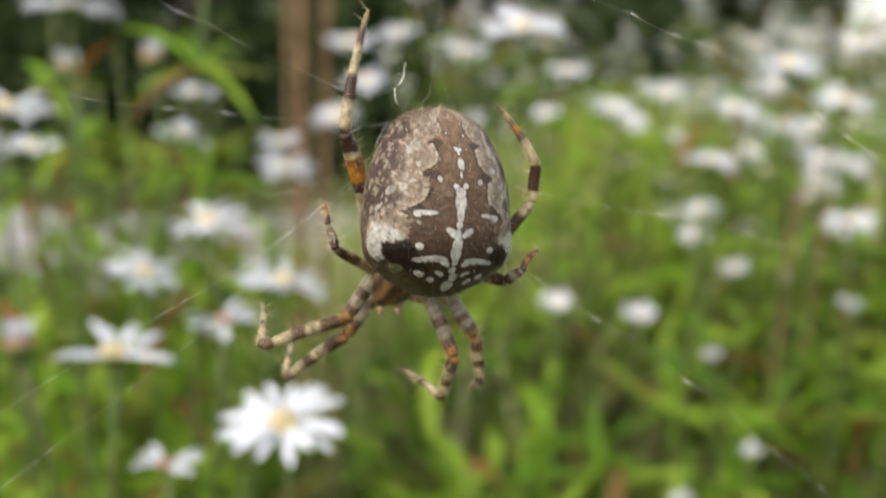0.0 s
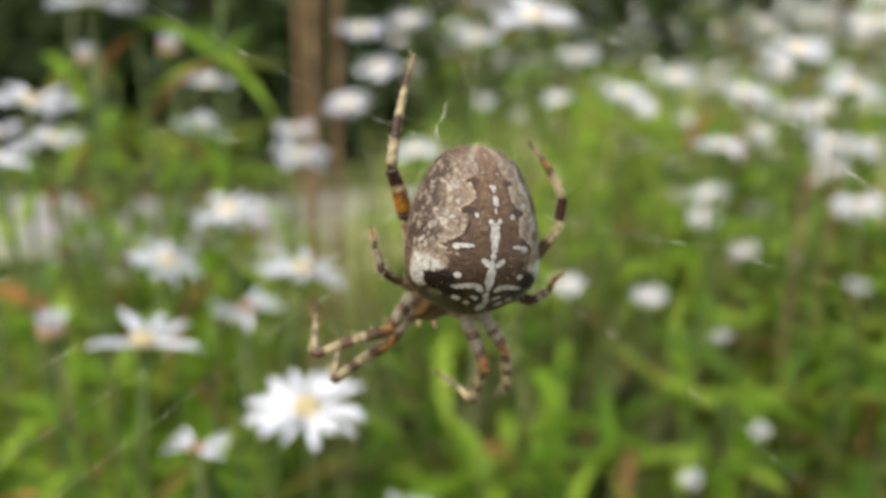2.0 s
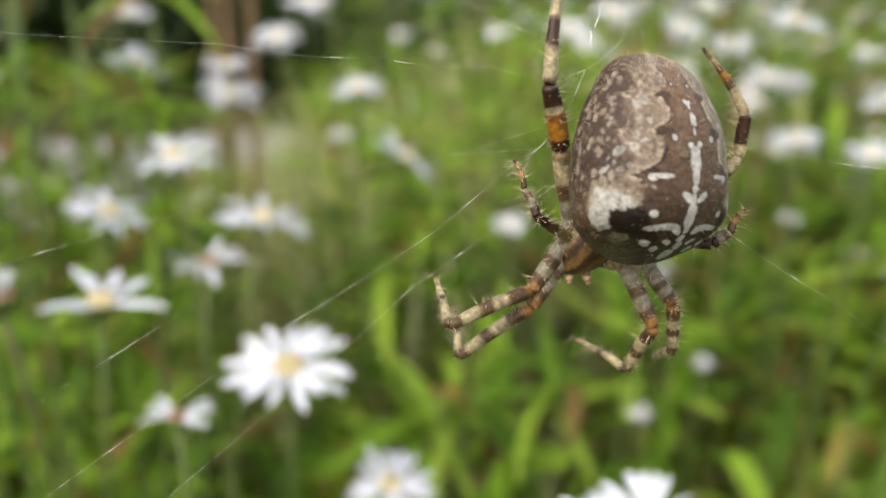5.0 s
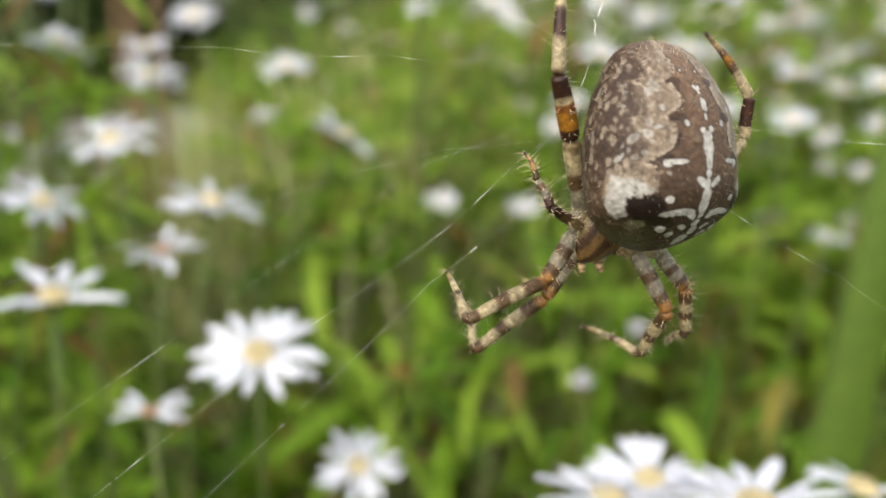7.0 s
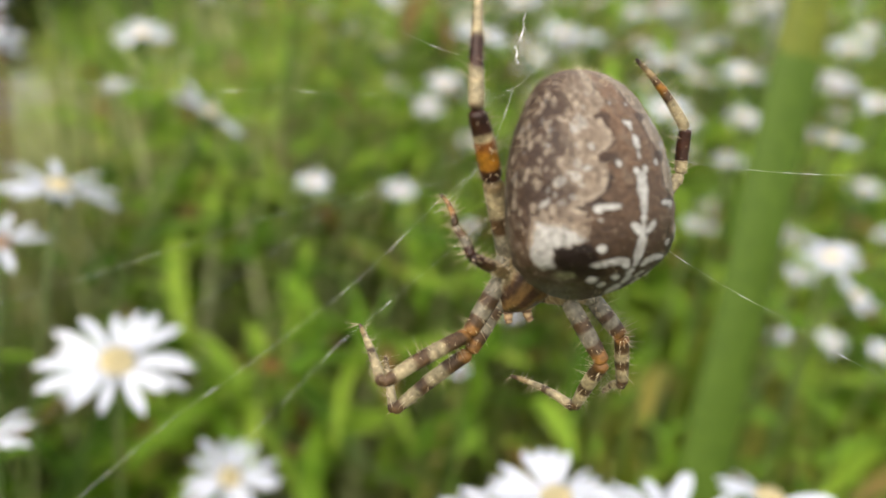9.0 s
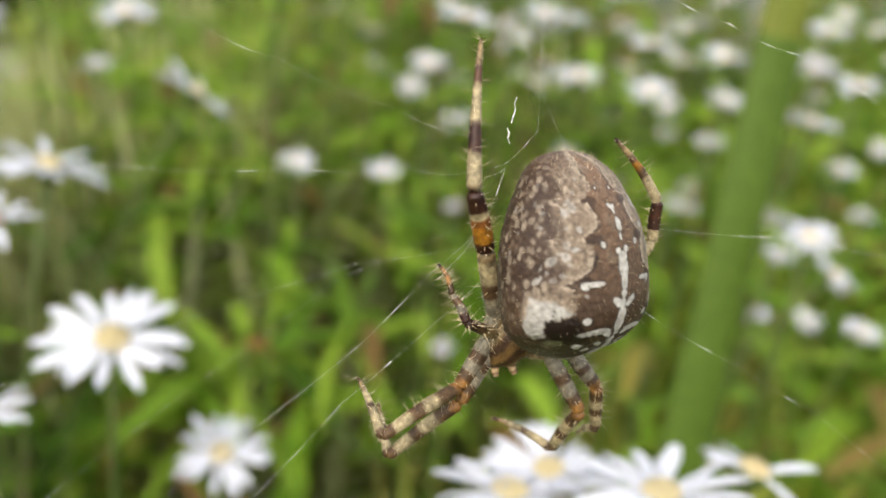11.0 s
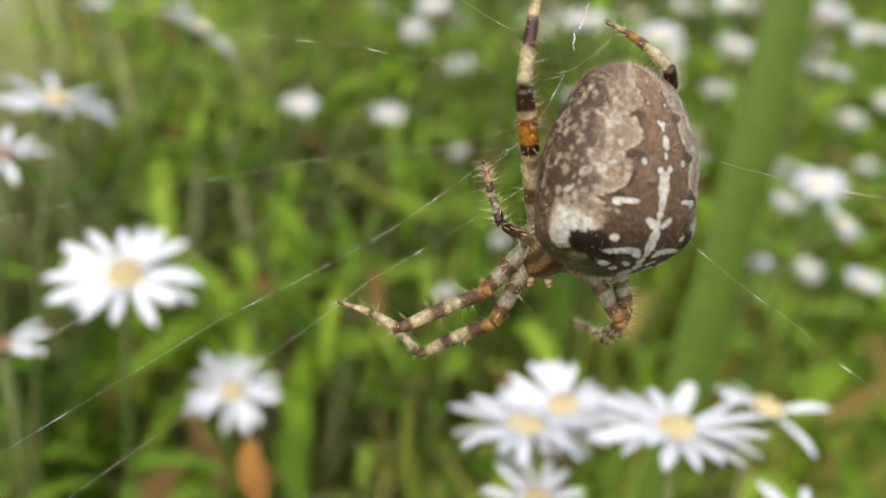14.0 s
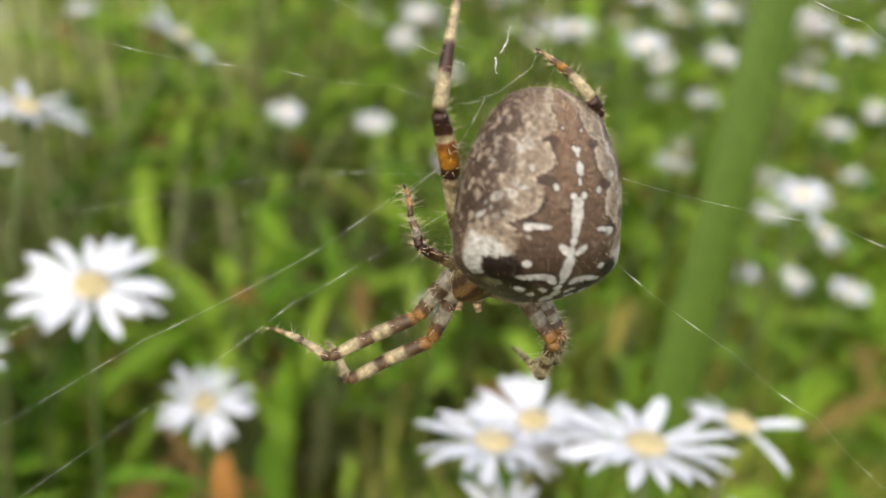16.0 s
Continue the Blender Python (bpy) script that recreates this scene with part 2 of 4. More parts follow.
# added as a roof: crowns mostly above the view keep the ground below dark
TREES = [(-4.6, 6.0), (-3.2, 5.2), (-2.2, 6.6), (-1.3, 5.0), (-0.7, 6.2), (-0.1, 5.4), (-3.4, 8.0), (-1.1, 8.2), (0.1, 7.6)]
for k, (x, y) in enumerate(TREES):
    tree(x, y, 4.6 + 0.35 * (k % 4), 2.0, 0.95, 5200, 20 + k, "broadleaf tree with shade-dark leaves, added to shade the ground under it")
for k, (x, y) in enumerate([(5.0, 11.0), (8.8, 11.5), (10.5, 8.0)]):
    tree(x, y, 5.0 + 0.4 * k, 0.7, 0.7, 4200, 50 + k, "slender tree, leaves coloured shade-dark, with sky showing beside it")
for k, (x, y) in enumerate([(0.4, 6.6), (1.45, 7.2), (2.68, 8.2)]):
    tree(x, y, 3.6 + 0.3 * k, 0.5, 0.5, 4200, 60 + k, "slender tree, leaves coloured shade-dark, with sky showing beside it")


def shrub(x, y, height, spread, leaves, seed):
    rng = np.random.default_rng(seed)
    root = holder("shrub", pose(x, y, 0))
    tagged(root, "dense shrub, leaves coloured near-black for deep shade", "shrub", "shrubs under the trees")
    for k in range(5):
        a = rng.uniform(0, 6.283)
        tip = (math.cos(a) * spread * 0.5, math.sin(a) * spread * 0.5, height * 0.8)
        v, f = tube(bezier((0, 0, -0.03), (tip[0] * 0.3, tip[1] * 0.3, height * 0.5), tip, 6), [0.03, 0.027, 0.022, 0.017, 0.012, 0.006], 6)
        under("branch", mesh_from("branch", v, f, BARK), root)
    d = rng.normal(size=(leaves, 3))
    d /= np.linalg.norm(d, axis=1)[:, None]
    r = rng.uniform(0.35, 1.0, leaves)[:, None] ** 0.5
    wob = 1 + 0.25 * np.sin(d[:, :1] * 5 + seed) * np.cos(d[:, 1:2] * 4)
    c = d * r * wob * [spread, spread, height * 0.5] + [0, 0, height * 0.5]
    c[:, 2] = np.abs(c[:, 2])
    v, f = leaf_cloud(c, rng.uniform(0.05, 0.1, leaves), rng)
    under("foliage", mesh_from("foliage", v, f, SHADED_TREELEAF), root)


for k in range(10):
    shrub(-6.6 + 0.72 * k, 7.4 + 0.5 * math.sin(k * 2.1), 2.1 + 0.3 * math.cos(k * 1.3), 0.85, 2600, 80 + k)
# low row added as a dark band where the ground lies in tree shade
for k in range(12):
    x = -3.7 + 0.48 * k
    shrub(x, max(4.45, path_middle(x) + 1.15) + 0.2 * math.sin(k * 2.6), 0.8 + 0.14 * math.cos(k * 1.9), 0.46, 1500, 100 + k)
for k in range(9):
    shrub(6.0 + 4.2 * k, 40.0 - 1.4 * k, (3.0, 1.35, 3.1)[k] if k < 3 else 2.1 + 0.3 * math.cos(k), 2.7, 2600, 120 + k)


# ---- asters ----
def petal_mesh(seed):
    rng = np.random.default_rng(seed)
    ns, verts, faces = 7, [], []
    curl = rng.uniform(-0.1, 0.12)
    for i in range(ns):
        t = i / (ns - 1)
        w = 0.112 * (0.42 + 0.58 * math.sin(min(1, t * 1.45) * math.pi * 0.5)) * (1 - max(0, t - 0.66) ** 2 * 7)
        z = 0.1 * t + curl * t * t - 0.12 * t ** 3
        for k in (-1, -0.5, 0, 0.5, 1):
            verts.append((t, w * k, z + 0.03 * k * k - 0.012 * (abs(k) == 0.5)))
    for i in range(ns - 1):
        for k in range(4):
            q = i * 5 + k
            faces.append((q, q + 5, q + 6, q + 1))
    return mesh_from("petal", verts, faces, PETAL)


PETALS = [petal_mesh(s) for s in range(5)]


def disc_mesh(material, seed):
    """A domed disc of florets on a green cup."""
    rng = np.random.default_rng(seed)
    bm = bmesh.new()
    bmesh.ops.create_uvsphere(bm, u_segments=16, v_segments=9, radius=1.0)
    for v in bm.verts:
        if v.co.z > 0:
            v.co.z *= 0.72
            v.co *= 1 + 0.1 * noise.noise(v.co * 6 + Vector((seed, 0, 0)))
        else:
            v.co.z *= 1.3
            v.co.x *= 0.78 + 0.2 * (1 + max(-1, v.co.z))
            v.co.y *= 0.78 + 0.2 * (1 + max(-1, v.co.z))
    for k in range(70):
        r, a = 0.95 * math.sqrt((k + 0.5) / 70), k * 2.39996
        z = 0.72 * math.sqrt(max(0, 1 - r * r)) + 0.02
        m = Matrix.LocRotScale((r * math.cos(a), r * math.sin(a), z), None, (0.075, 0.075, 0.1 + 0.06 * rng.random()))
        bmesh.ops.create_cone(bm, segments=5, radius1=1, radius2=0.5, depth=2, matrix=m)
    me = bpy.data.meshes.new("flower_head")
    bm.to_mesh(me)
    bm.free()
    me.materials.append(material)
    me.materials.append(STEM)
    for p in me.polygons:
        p.use_smooth = True
        p.material_index = 1 if p.center.z < -0.02 else 0
    return me


DISCS = [disc_mesh(DISC, 1), disc_mesh(DISC, 2), disc_mesh(FADED, 3)]


def corolla_mesh(petals, seed):
    """All ray petals of one far flower as a single piece."""
    rng = np.random.default_rng(seed)
    verts, faces = [], []
    for k in range(petals):
        src = PETALS[k % 5]
        a = 6.283 * (k + rng.uniform(-0.25, 0.25)) / petals
        m = pose(0, 0, 0, 0, rng.uniform(-12, 10), math.degrees(a)) @ Matrix.Translation((0.2, 0, 0)) @ Matrix.Scale(rng.uniform(0.68, 0.82), 4)
        o = len(verts)
        verts += [m @ v.co for v in src.vertices]
        faces += [tuple(i + o for i in p.vertices) for p in src.polygons]
    return mesh_from("corolla", verts, faces, PETAL)


COROLLAS = [corolla_mesh(n, s) for n, s in ((15, 1), (18, 2), (13, 3), (16, 4))]


def leaf_shape(length, width, bend, fold, n=6):
    """A lance-shaped leaf along +x with a folded midrib."""
    verts, faces = [], []
    for i in range(n):
        t = i / (n - 1)
        w = width * 0.5 * max(0.03, math.sin(math.pi * min(1, 0.06 + t * 0.94)) ** 0.75) * (1.25 - 0.5 * t)
        z = -bend * t * t
        x = t * (1 - 0.3 * bend * t)
        verts += [(x * length, -w, z * length + fold * w), (x * length, 0, z * length), (x * length, w, z * length + fold * w)]
    for i in range(n - 1):
        q = i * 3
        faces += [(q, q + 3, q + 4, q + 1), (q + 1, q + 4, q + 5, q + 2)]
    return verts, faces


LEAVES = []
for k, (ln, wd, bd, fo) in enumerate(((0.055, 0.0075, 0.25, 0.3), (0.066, 0.009, 0.45, 0.25), (0.042, 0.0065, 0.1, 0.4), (0.058, 0.0095, 0.6, 0.2))):
    v, f = leaf_shape(ln, wd, bd, fo)
    LEAVES.append(mesh_from("leaf", v, f, LEAF))


def flower(parent, at, m, diam, petals, seed, faded=False, missing=()):
    rng = np.random.default_rng(seed)
    r = diam / 2
    head = under("flower_head", DISCS[2 if faded else seed % 2], parent, Matrix.Translation(at) @ m @ Matrix.Scale(r * 0.235, 4))
    for k in range(petals):
        if k in missing:
            continue
        a = 360.0 * (k + rng.uniform(-0.25, 0.25)) / petals
        ln = rng.uniform(0.72, 0.9) / 0.235
        pm = pose(0, 0, 0, 0, 0, a) @ Matrix.Translation((0.62, 0, 0.05)) @ pose(0, 0, 0, rng.uniform(-20, 20), rng.uniform(-20, 12)) @ Matrix.Diagonal((ln, ln * rng.uniform(0.8, 1.15), ln, 1))
        under("petal", PETALS[int(rng.integers(5))], head, pm)
    return head


SEED = [100]


def aster(x, y, z, diam=0.028, tilt=10, roll=0, petals=19, faded=False, missing=(), leaves=6, lean=0.03, label=""):
    """One flowering stem rooted in the ground with its leaves and head."""
    SEED[0] += 1
    rng = np.random.default_rng(SEED[0])
    bx, by = x + rng.uniform(-lean, lean), y + lean * 1.2 + rng.uniform(0, lean)
    root = holder("aster_plant", pose(bx, by, 0))
    tagged(root, label or "aster stem with an open white flower, yellow disc", "flower", "asters in the meadow")
    turn = pose(0, 0, 0, 0, roll, 0) @ pose(0, 0, 0, tilt, 0, 0) @ pose(0, 0, 0, 0, 0, rng.uniform(0, 360))
    normal = turn.to_3x3() @ Vector((0, 0, 1))
    top = Vector((x - bx, y - by, z))
    neck = top - normal * diam * 0.16
    pts = bezier((0, 0, -0.01), neck - normal * z * 0.35, neck, 14)
    v, f = tube(pts, [0.0014 - 0.0007 * i / 13 for i in range(14)], 7)
    under("stem", mesh_from("stem", v, f, STEM), root)
    for k in range(leaves):
        p = pts[4 + int(k * 9 / max(1, leaves))]
        m = Matrix.Translation(p) @ pose(0, 0, 0, rng.uniform(-20, 20), rng.uniform(-45, 5), rng.uniform(0, 360)) @ Matrix.Scale(rng.uniform(0.5, 0.8) * (0.6 if k > leaves - 3 else 1.0), 4)
        under("leaf", LEAVES[int(rng.integers(4))], root, m)
    flower(root, top, turn, diam, petals, SEED[0], faded, missing)
    return root


def bud(x, y, z, size, label):
    SEED[0] += 1
    rng = np.random.default_rng(SEED[0])
    root = holder("aster_bud", pose(x + 0.01, y + 0.03, 0))
    tagged(root, label, "flower", "asters in the meadow")
    top = Vector((-0.01, -0.03, z))
    pts = bezier((0, 0, -0.01), (0, 0, z * 0.7), top, 12)
    v, f = tube(pts, [0.0016 - 0.0008 * i / 11 for i in range(12)], 7)
    under("stem", mesh_from("stem", v, f, STEM), root)
    head = under("flower_head", DISCS[2], root, Matrix.Translation(top) @ Matrix.Scale(size * 0.36, 4))
    for k in range(11):
        m = pose(0, 0, 0, 0, 0, k * 32.7) @ Matrix.Translation((0.5, 0, 0.1)) @ pose(0, 0, 0, 0, -72 + rng.uniform(-10, 10)) @ Matrix.Scale(1.5, 4)
        under("petal", PETALS[k % 5], head, m)


# the open flower below the web and its neighbours
aster(-0.0235, 0.180, 0.530, 0.0290, 21, 2, 17, label="aster stem with a fully open white flower, pale yellow disc")
aster(-0.0005, 0.198, 0.487, 0.0235, 26, -4, 14, label="aster stem with a smaller white flower, some petals curled")
aster(-0.064, 0.190, 0.542, 0.0275, 4, 6, 15, missing=(4, 5, 9, 10), label="aster stem with a white flower, sparse raised petals")
aster(-0.044, 0.212, 0.543, 0.0210, 4, 8, 14, True, (2, 3, 4, 9, 10, 11), label="aster stem with a fading flower, only few white petals")
aster(-0.044, 0.162, 0.529, 0.0150, 8, 0, 12, True, (1, 2, 6, 7, 8), label="aster stem with a small withered pinkish flower head")
aster(-0.059, 0.256, 0.560, 0.0260, 5, -4, 17)
aster(-0.077, 0.251, 0.545, 0.0240, 9, 20, 17)
aster(-0.033, 0.235, 0.547, 0.0280, -3, 12, 18)
bud(-0.084, 0.187, 0.545, 0.0100, "aster stem with a closed pale bud")
aster(-0.121, 0.266, 0.592, 0.0290, 4, 8, 17)
aster(-0.097, 0.260, 0.621, 0.0310, -6, 0, 18)
aster(-0.104, 0.207, 0.583, 0.0240, 4, -8, 16)
aster(-0.130, 0.299, 0.576, 0.0220, 8, 0)
aster(-0.167, 0.329, 0.574, 0.0220, 8, 0)
aster(-0.075, 0.289, 0.582, 0.0200, 12, 18)
aster(-0.061, 0.399, 0.556, 0.0290, 8, 12)
aster(-0.059, 0.380, 0.571, 0.0200, 6, 4)
aster(-0.005, 0.378, 0.562, 0.0240, 6, 0)
aster(-0.105, 0.415, 0.589, 0.0240, 8, 0)
bud(-0.127, 0.327, 0.602, 0.0120, "aster stem with a closed pinkish bud")
bud(-0.096, 0.328, 0.606, 0.0120, "aster stem with a closed pinkish bud")
aster(0.038, 0.300, 0.619, 0.0300, 18, 0)
aster(0.011, 0.313, 0.546, 0.0290, 1, 34)
# the cluster in front of the reed
aster(0.0277, 0.1155, 0.5322, 0.0240, -8, 4, 23, lean=0.012, label="aster stem in a close cluster, white flower in full bloom")
aster(0.0357, 0.1180, 0.5326, 0.0220, -6, -6, 23, lean=0.012, label="aster stem in a close cluster, white flower in full bloom")
aster(0.0436, 0.1020, 0.5384, 0.0250, -14, 4, 23, lean=0.012, label="aster stem in a close cluster, white flower, broad yellow disc")
aster(0.0636, 0.1050, 0.5360, 0.0215, -6, 10, 11, missing=(1, 3, 4, 6, 8, 9), lean=0.012, label="aster stem in a close cluster, ragged white flower")
aster(0.0275, 0.1090, 0.5235, 0.0190, 16, 0, 14, lean=0.012, label="aster stem in a close cluster, white flower below the others")
aster(0.0600, 0.0900, 0.5265, 0.0200, 4, 0, 13, lean=0.012, label="aster stem with a white flower beside the cluster")
# beside and behind the reed
aster(0.2044, 0.2949, 0.5019, 0.0175, 1, 12)
aster(0.2127, 0.2459, 0.5508, 0.0202, 6, 8)
aster(0.2517, 0.3331, 0.5380, 0.0192, 8, -8)
aster(0.2533, 0.3395, 0.5161, 0.0158, 10, -8)
aster(0.1890, 0.3084, 0.5472, 0.0209, 12, -4)
aster(0.1682, 0.1954, 0.5304, 0.0190, 8, -8)
aster(0.1730, 0.1881, 0.5212, 0.0150, 26, 20)
aster(0.1830, 0.2182, 0.5138, 0.0120, 8, 4)
aster(0.2654, 0.3034, 0.4897, 0.0159, 10, -8, faded=True, missing=(1, 4, 5, 9))
aster(0.2441, 0.2771, 0.4558, 0.0115, 12, -8, faded=True, missing=(1, 4, 5, 9))
aster(0.2941, 0.2915, 0.4391, 0.0165, 10, -8)
aster(0.2493, 0.2292, 0.4707, 0.0158, 12, 0)
aster(0.3091, 0.3086, 0.5096, 0.0170, 8, -8)
aster(0.3144, 0.2942, 0.4904, 0.0143, 6, -4, faded=True, missing=(1, 4, 5, 9))
aster(0.2639, 0.2971, 0.5609, 0.0183, 14, -8, faded=True, missing=(1, 4, 5, 9))
aster(0.2900, 0.2961, 0.5518, 0.0231, 4, 0)
aster(0.3169, 0.4115, 0.5427, 0.0318, 3, -8)
aster(0.2314, 0.3670, 0.5568, 0.0236, 6, 0)
aster(0.3399, 0.3638, 0.5660, 0.0244, 6, -8)
aster(0.2137, 0.4116, 0.5310, 0.0281, 8, -8)
aster(0.1632, 0.4827, 0.5263, 0.0214, 8, -8)
# brown disc, few petals and small size stand in for shade on this flower
aster(0.1110, 0.3143, 0.4365, 0.0115, 8, -8, faded=True, missing=(2, 5, 6, 7, 11))
aster(0.0699, 0.4070, 0.4915, 0.0190, 12, -8)
aster(0.1077, 0.3914, 0.4904, 0.0180, 12, -4)
aster(-0.0129, 0.4699, 0.5238, 0.0165, 6, -8)
aster(0.1179, 0.3379, 0.5696, 0.0253, 3, 0)
aster(0.1407, 0.4207, 0.5356, 0.0192, 10, -8)
aster(0.1088, 0.4349, 0.5775, 0.0151, 40, 4)
aster(0.1871, 0.3751, 0.5656, 0.0205, 8, -8)
aster(0.1828, 0.3512, 0.5444, 0.0220, 6, -8)
aster(0.1758, 0.4157, 0.6051, 0.0275, 6, -8)
aster(0.1447, 0.3351, 0.4485, 0.0095, 12, -8, faded=True, missing=(1, 4, 5, 9))
aster(0.0657, 0.4427, 0.5804, 0.0151, 20, -8)
aster(0.1376, 0.3732, 0.4776, 0.0103, 8, -8, faded=True, missing=(1, 4, 5, 9))
aster(0.2040, 0.3862, 0.4982, 0.0137, 10, -8, faded=True, missing=(1, 4, 5, 9))
# the bank behind
aster(-0.028, 0.459, 0.595, 0.0275, 15, 0)
aster(-0.043, 0.454, 0.576, 0.0285, 15, -14)
aster(-0.037, 0.464, 0.614, 0.0285, 13, 0)
aster(-0.014, 0.517, 0.619, 0.0275, 13, 0)
aster(0.025, 0.515, 0.610, 0.0285, 13, 0)
aster(0.092, 0.405, 0.586, 0.0220, 15, 0)
aster(0.085, 0.512, 0.600, 0.0275, 13, 0)
aster(0.144, 0.338, 0.608, 0.0300, 9, 0)
aster(0.180, 0.423, 0.578, 0.0245, 15, 0)
aster(0.155, 0.426, 0.586, 0.0245, 15, 0)
aster(0.190, 0.399, 0.564, 0.0275, 13, 0)
aster(0.176, 0.355, 0.593, 0.0275, 13, 0)
aster(0.130, 0.458, 0.591, 0.0275, 13, 0)


# ---- many more asters further back: a few kinds, repeated ----
def bunch(root, line, count, rng, lo, hi):
    """The small leaves of one stem, joined."""
    vs, fs = [], []
    for k in range(count):
        p = line[1 + int(k * (len(line) - 2) / count)]
        m = Matrix.Translation(p) @ pose(0, 0, 0, rng.uniform(-20, 20), rng.uniform(-60, 10), rng.uniform(0, 360)) @ Matrix.Scale(rng.uniform(lo, hi), 4)
        src, o = LEAVES[int(rng.integers(4))], len(vs)
        vs += [m @ v.co for v in src.vertices]
        fs += [tuple(q + o for q in f.vertices) for f in src.polygons]
    return tagged(under("foliage", mesh_from("foliage", vs, fs, UNDER), root), kind="stuff")


def far_aster(seed, height):
    rng = np.random.default_rng(seed)
    root = holder("aster_plant")
    tagged(root, "branching aster with several small white flowers", "flower", "asters in the meadow")
    main = bezier((0, 0, -0.01), (rng.uniform(-0.03, 0.03), rng.uniform(-0.03, 0.03), height * 0.6), (rng.uniform(-0.05, 0.05), rng.uniform(-0.05, 0.05), height), 10)
    v, f = tube(main, [0.0024 - 0.0014 * i / 9 for i in range(10)], 6)
    under("stem", mesh_from("stem", v, f, STEM), root)
    heads = [main[-1]]
    for k in range(4):
        a, at = rng.uniform(0, 6.283), main[5 + k % 4]
        tip = at + Vector((math.cos(a) * 0.06, math.sin(a) * 0.06, rng.uniform(0.03, 0.1)))
        tip.z = max(tip.z, height - rng.uniform(0.06, 0.11))
        v, f = tube(bezier(at, (at + tip) / 2 + Vector((0, 0, -0.01)), tip, 5), [0.0012, 0.0011, 0.001, 0.0009, 0.0008], 5)
        under("side_stem", mesh_from("side_stem", v, f, STEM), root)
        heads.append(tip)
    bunch(root, main, 16, rng, 0.7, 1.15)
    for k, p in enumerate(heads):
        r = rng.uniform(0.008, 0.0125)
        m = Matrix.Translation(p) @ pose(0, 0, 0, rng.uniform(-38, 38), rng.uniform(-38, 38), rng.uniform(0, 360)) @ Matrix.Scale(r, 4)
        head = under("flower_head", DISCS[2 if rng.random() < 0.12 else k % 2], root, m @ Matrix.Scale(0.27, 4))
        under("corolla", COROLLAS[int(rng.integers(4))], head, Matrix.Scale(1 / 0.27, 4))
    return root


def canopy(x, y):
    """Height of the leafy layer under the flowers."""
    az = x / max(y, 0.05)
    rise = min(1.0, max(0.0, (y - 0.28) / 0.45))
    h = 0.385 + 0.145 * rise
    h -= 0.11 * min(1.0, max(0.0, (0.17 - az) / 0.08)) * min(1.0, max(0.0, (y - 0.65) / 0.25))
    if y < 0.16:
        h = max(0.22, h - (0.16 - y) * 0.6)
    open_side = min(1.0, max(0.0, (-0.03 - az) / 0.1)) * min(1.0, max(0.0, (y - 0.36) / 0.12))
    return h * (1 - open_side) + 0.10 * open_side


kinds = [far_aster(900 + k, h) for k, h in enumerate((0.57, 0.60, 0.56, 0.62, 0.585, 0.545))]
rng = np.random.default_rng(7)
placed = 0
first = set()
while placed < 250:
    if placed % 6 == 5:
        x, y = 0.9 + 0.6 * rng.normal(), 0.7 + 0.6 * rng.normal()
        if x < 0.3 + 0.8 * max(y, 0):
            continue
    else:
        y = 0.54 + 1.5 * rng.random() ** 1.4
        x = y * rng.uniform(-0.03, 1.3)
    if abs(y - path_middle(x)) < 0.5:
        continue
    if y < 0.9 and x / y < 0.24 or y < 0.6 and x / y < 0.5 and rng.random() < 0.55:
        continue
    k = int(rng.integers(6))
    m = pose(x, y, rng.uniform(-0.05, 0.0) + (0.0 if 0.19 < x / y < 0.32 else min(0.11, 0.17 * max(0, y - 0.5))), rng.uniform(-5, 5), rng.uniform(-5, 5), rng.uniform(0, 360))
    if k in first:
        copy_thing(kinds[k], m)
    else:
        first.add(k)
        kinds[k].matrix_basis = m
    placed += 1


# leafy shoots without flowers
def shoot(seed, height):
    rng = np.random.default_rng(seed)
    root = holder("leafy_shoot")
    tagged(root, "upright green shoot thick with narrow leaves", "plant", "leafy shoots in the meadow")
    line = bezier((0, 0, -0.01), (0.01, 0.01, height * 0.6), (rng.uniform(-0.02, 0.02), rng.uniform(-0.02, 0.02), height), 16)
    v, f = tube(line, [0.0018 - 0.001 * i / 15 for i in range(16)], 6)
    under("stem", mesh_from("stem", v, f, STEM), root)
    bunch(root, line[6:], 100, rng, 0.3, 0.58)
    return root


shoots = [shoot(700 + k, h) for k, h in enumerate((0.56, 0.52, 0.6, 0.545))]
rng = np.random.default_rng(17)
for n in range(89):
    k = n % 4
    if n > 73:
        y = rng.uniform(0.33, 0.45)
        x = y * rng.uniform(-0.62, -0.33)
        drop = rng.uniform(-0.03, 0.02)
    elif n < 26:
        y = rng.uniform(0.3, 0.46) if n < 18 else rng.uniform(0.5, 0.58)
        x = y * (rng.uniform(-0.43, -0.31) if n < 18 else rng.uniform(-0.19, -0.13))
        drop = rng.uniform(-0.02, 0.05) if n < 18 else rng.uniform(-0.11, -0.06)
    else:
        y = 0.45 + 0.9 * rng.random() ** 1.4
        x = y * rng.uniform(-0.08, 1.2)
        drop = rng.uniform(-0.1, -0.03)
    m = pose(x, y, drop, rng.uniform(-6, 6), rng.uniform(-6, 6), rng.uniform(0, 360))
    if n < 4:
        shoots[k].matrix_basis = m
    else:
        copy_thing(shoots[k], m)

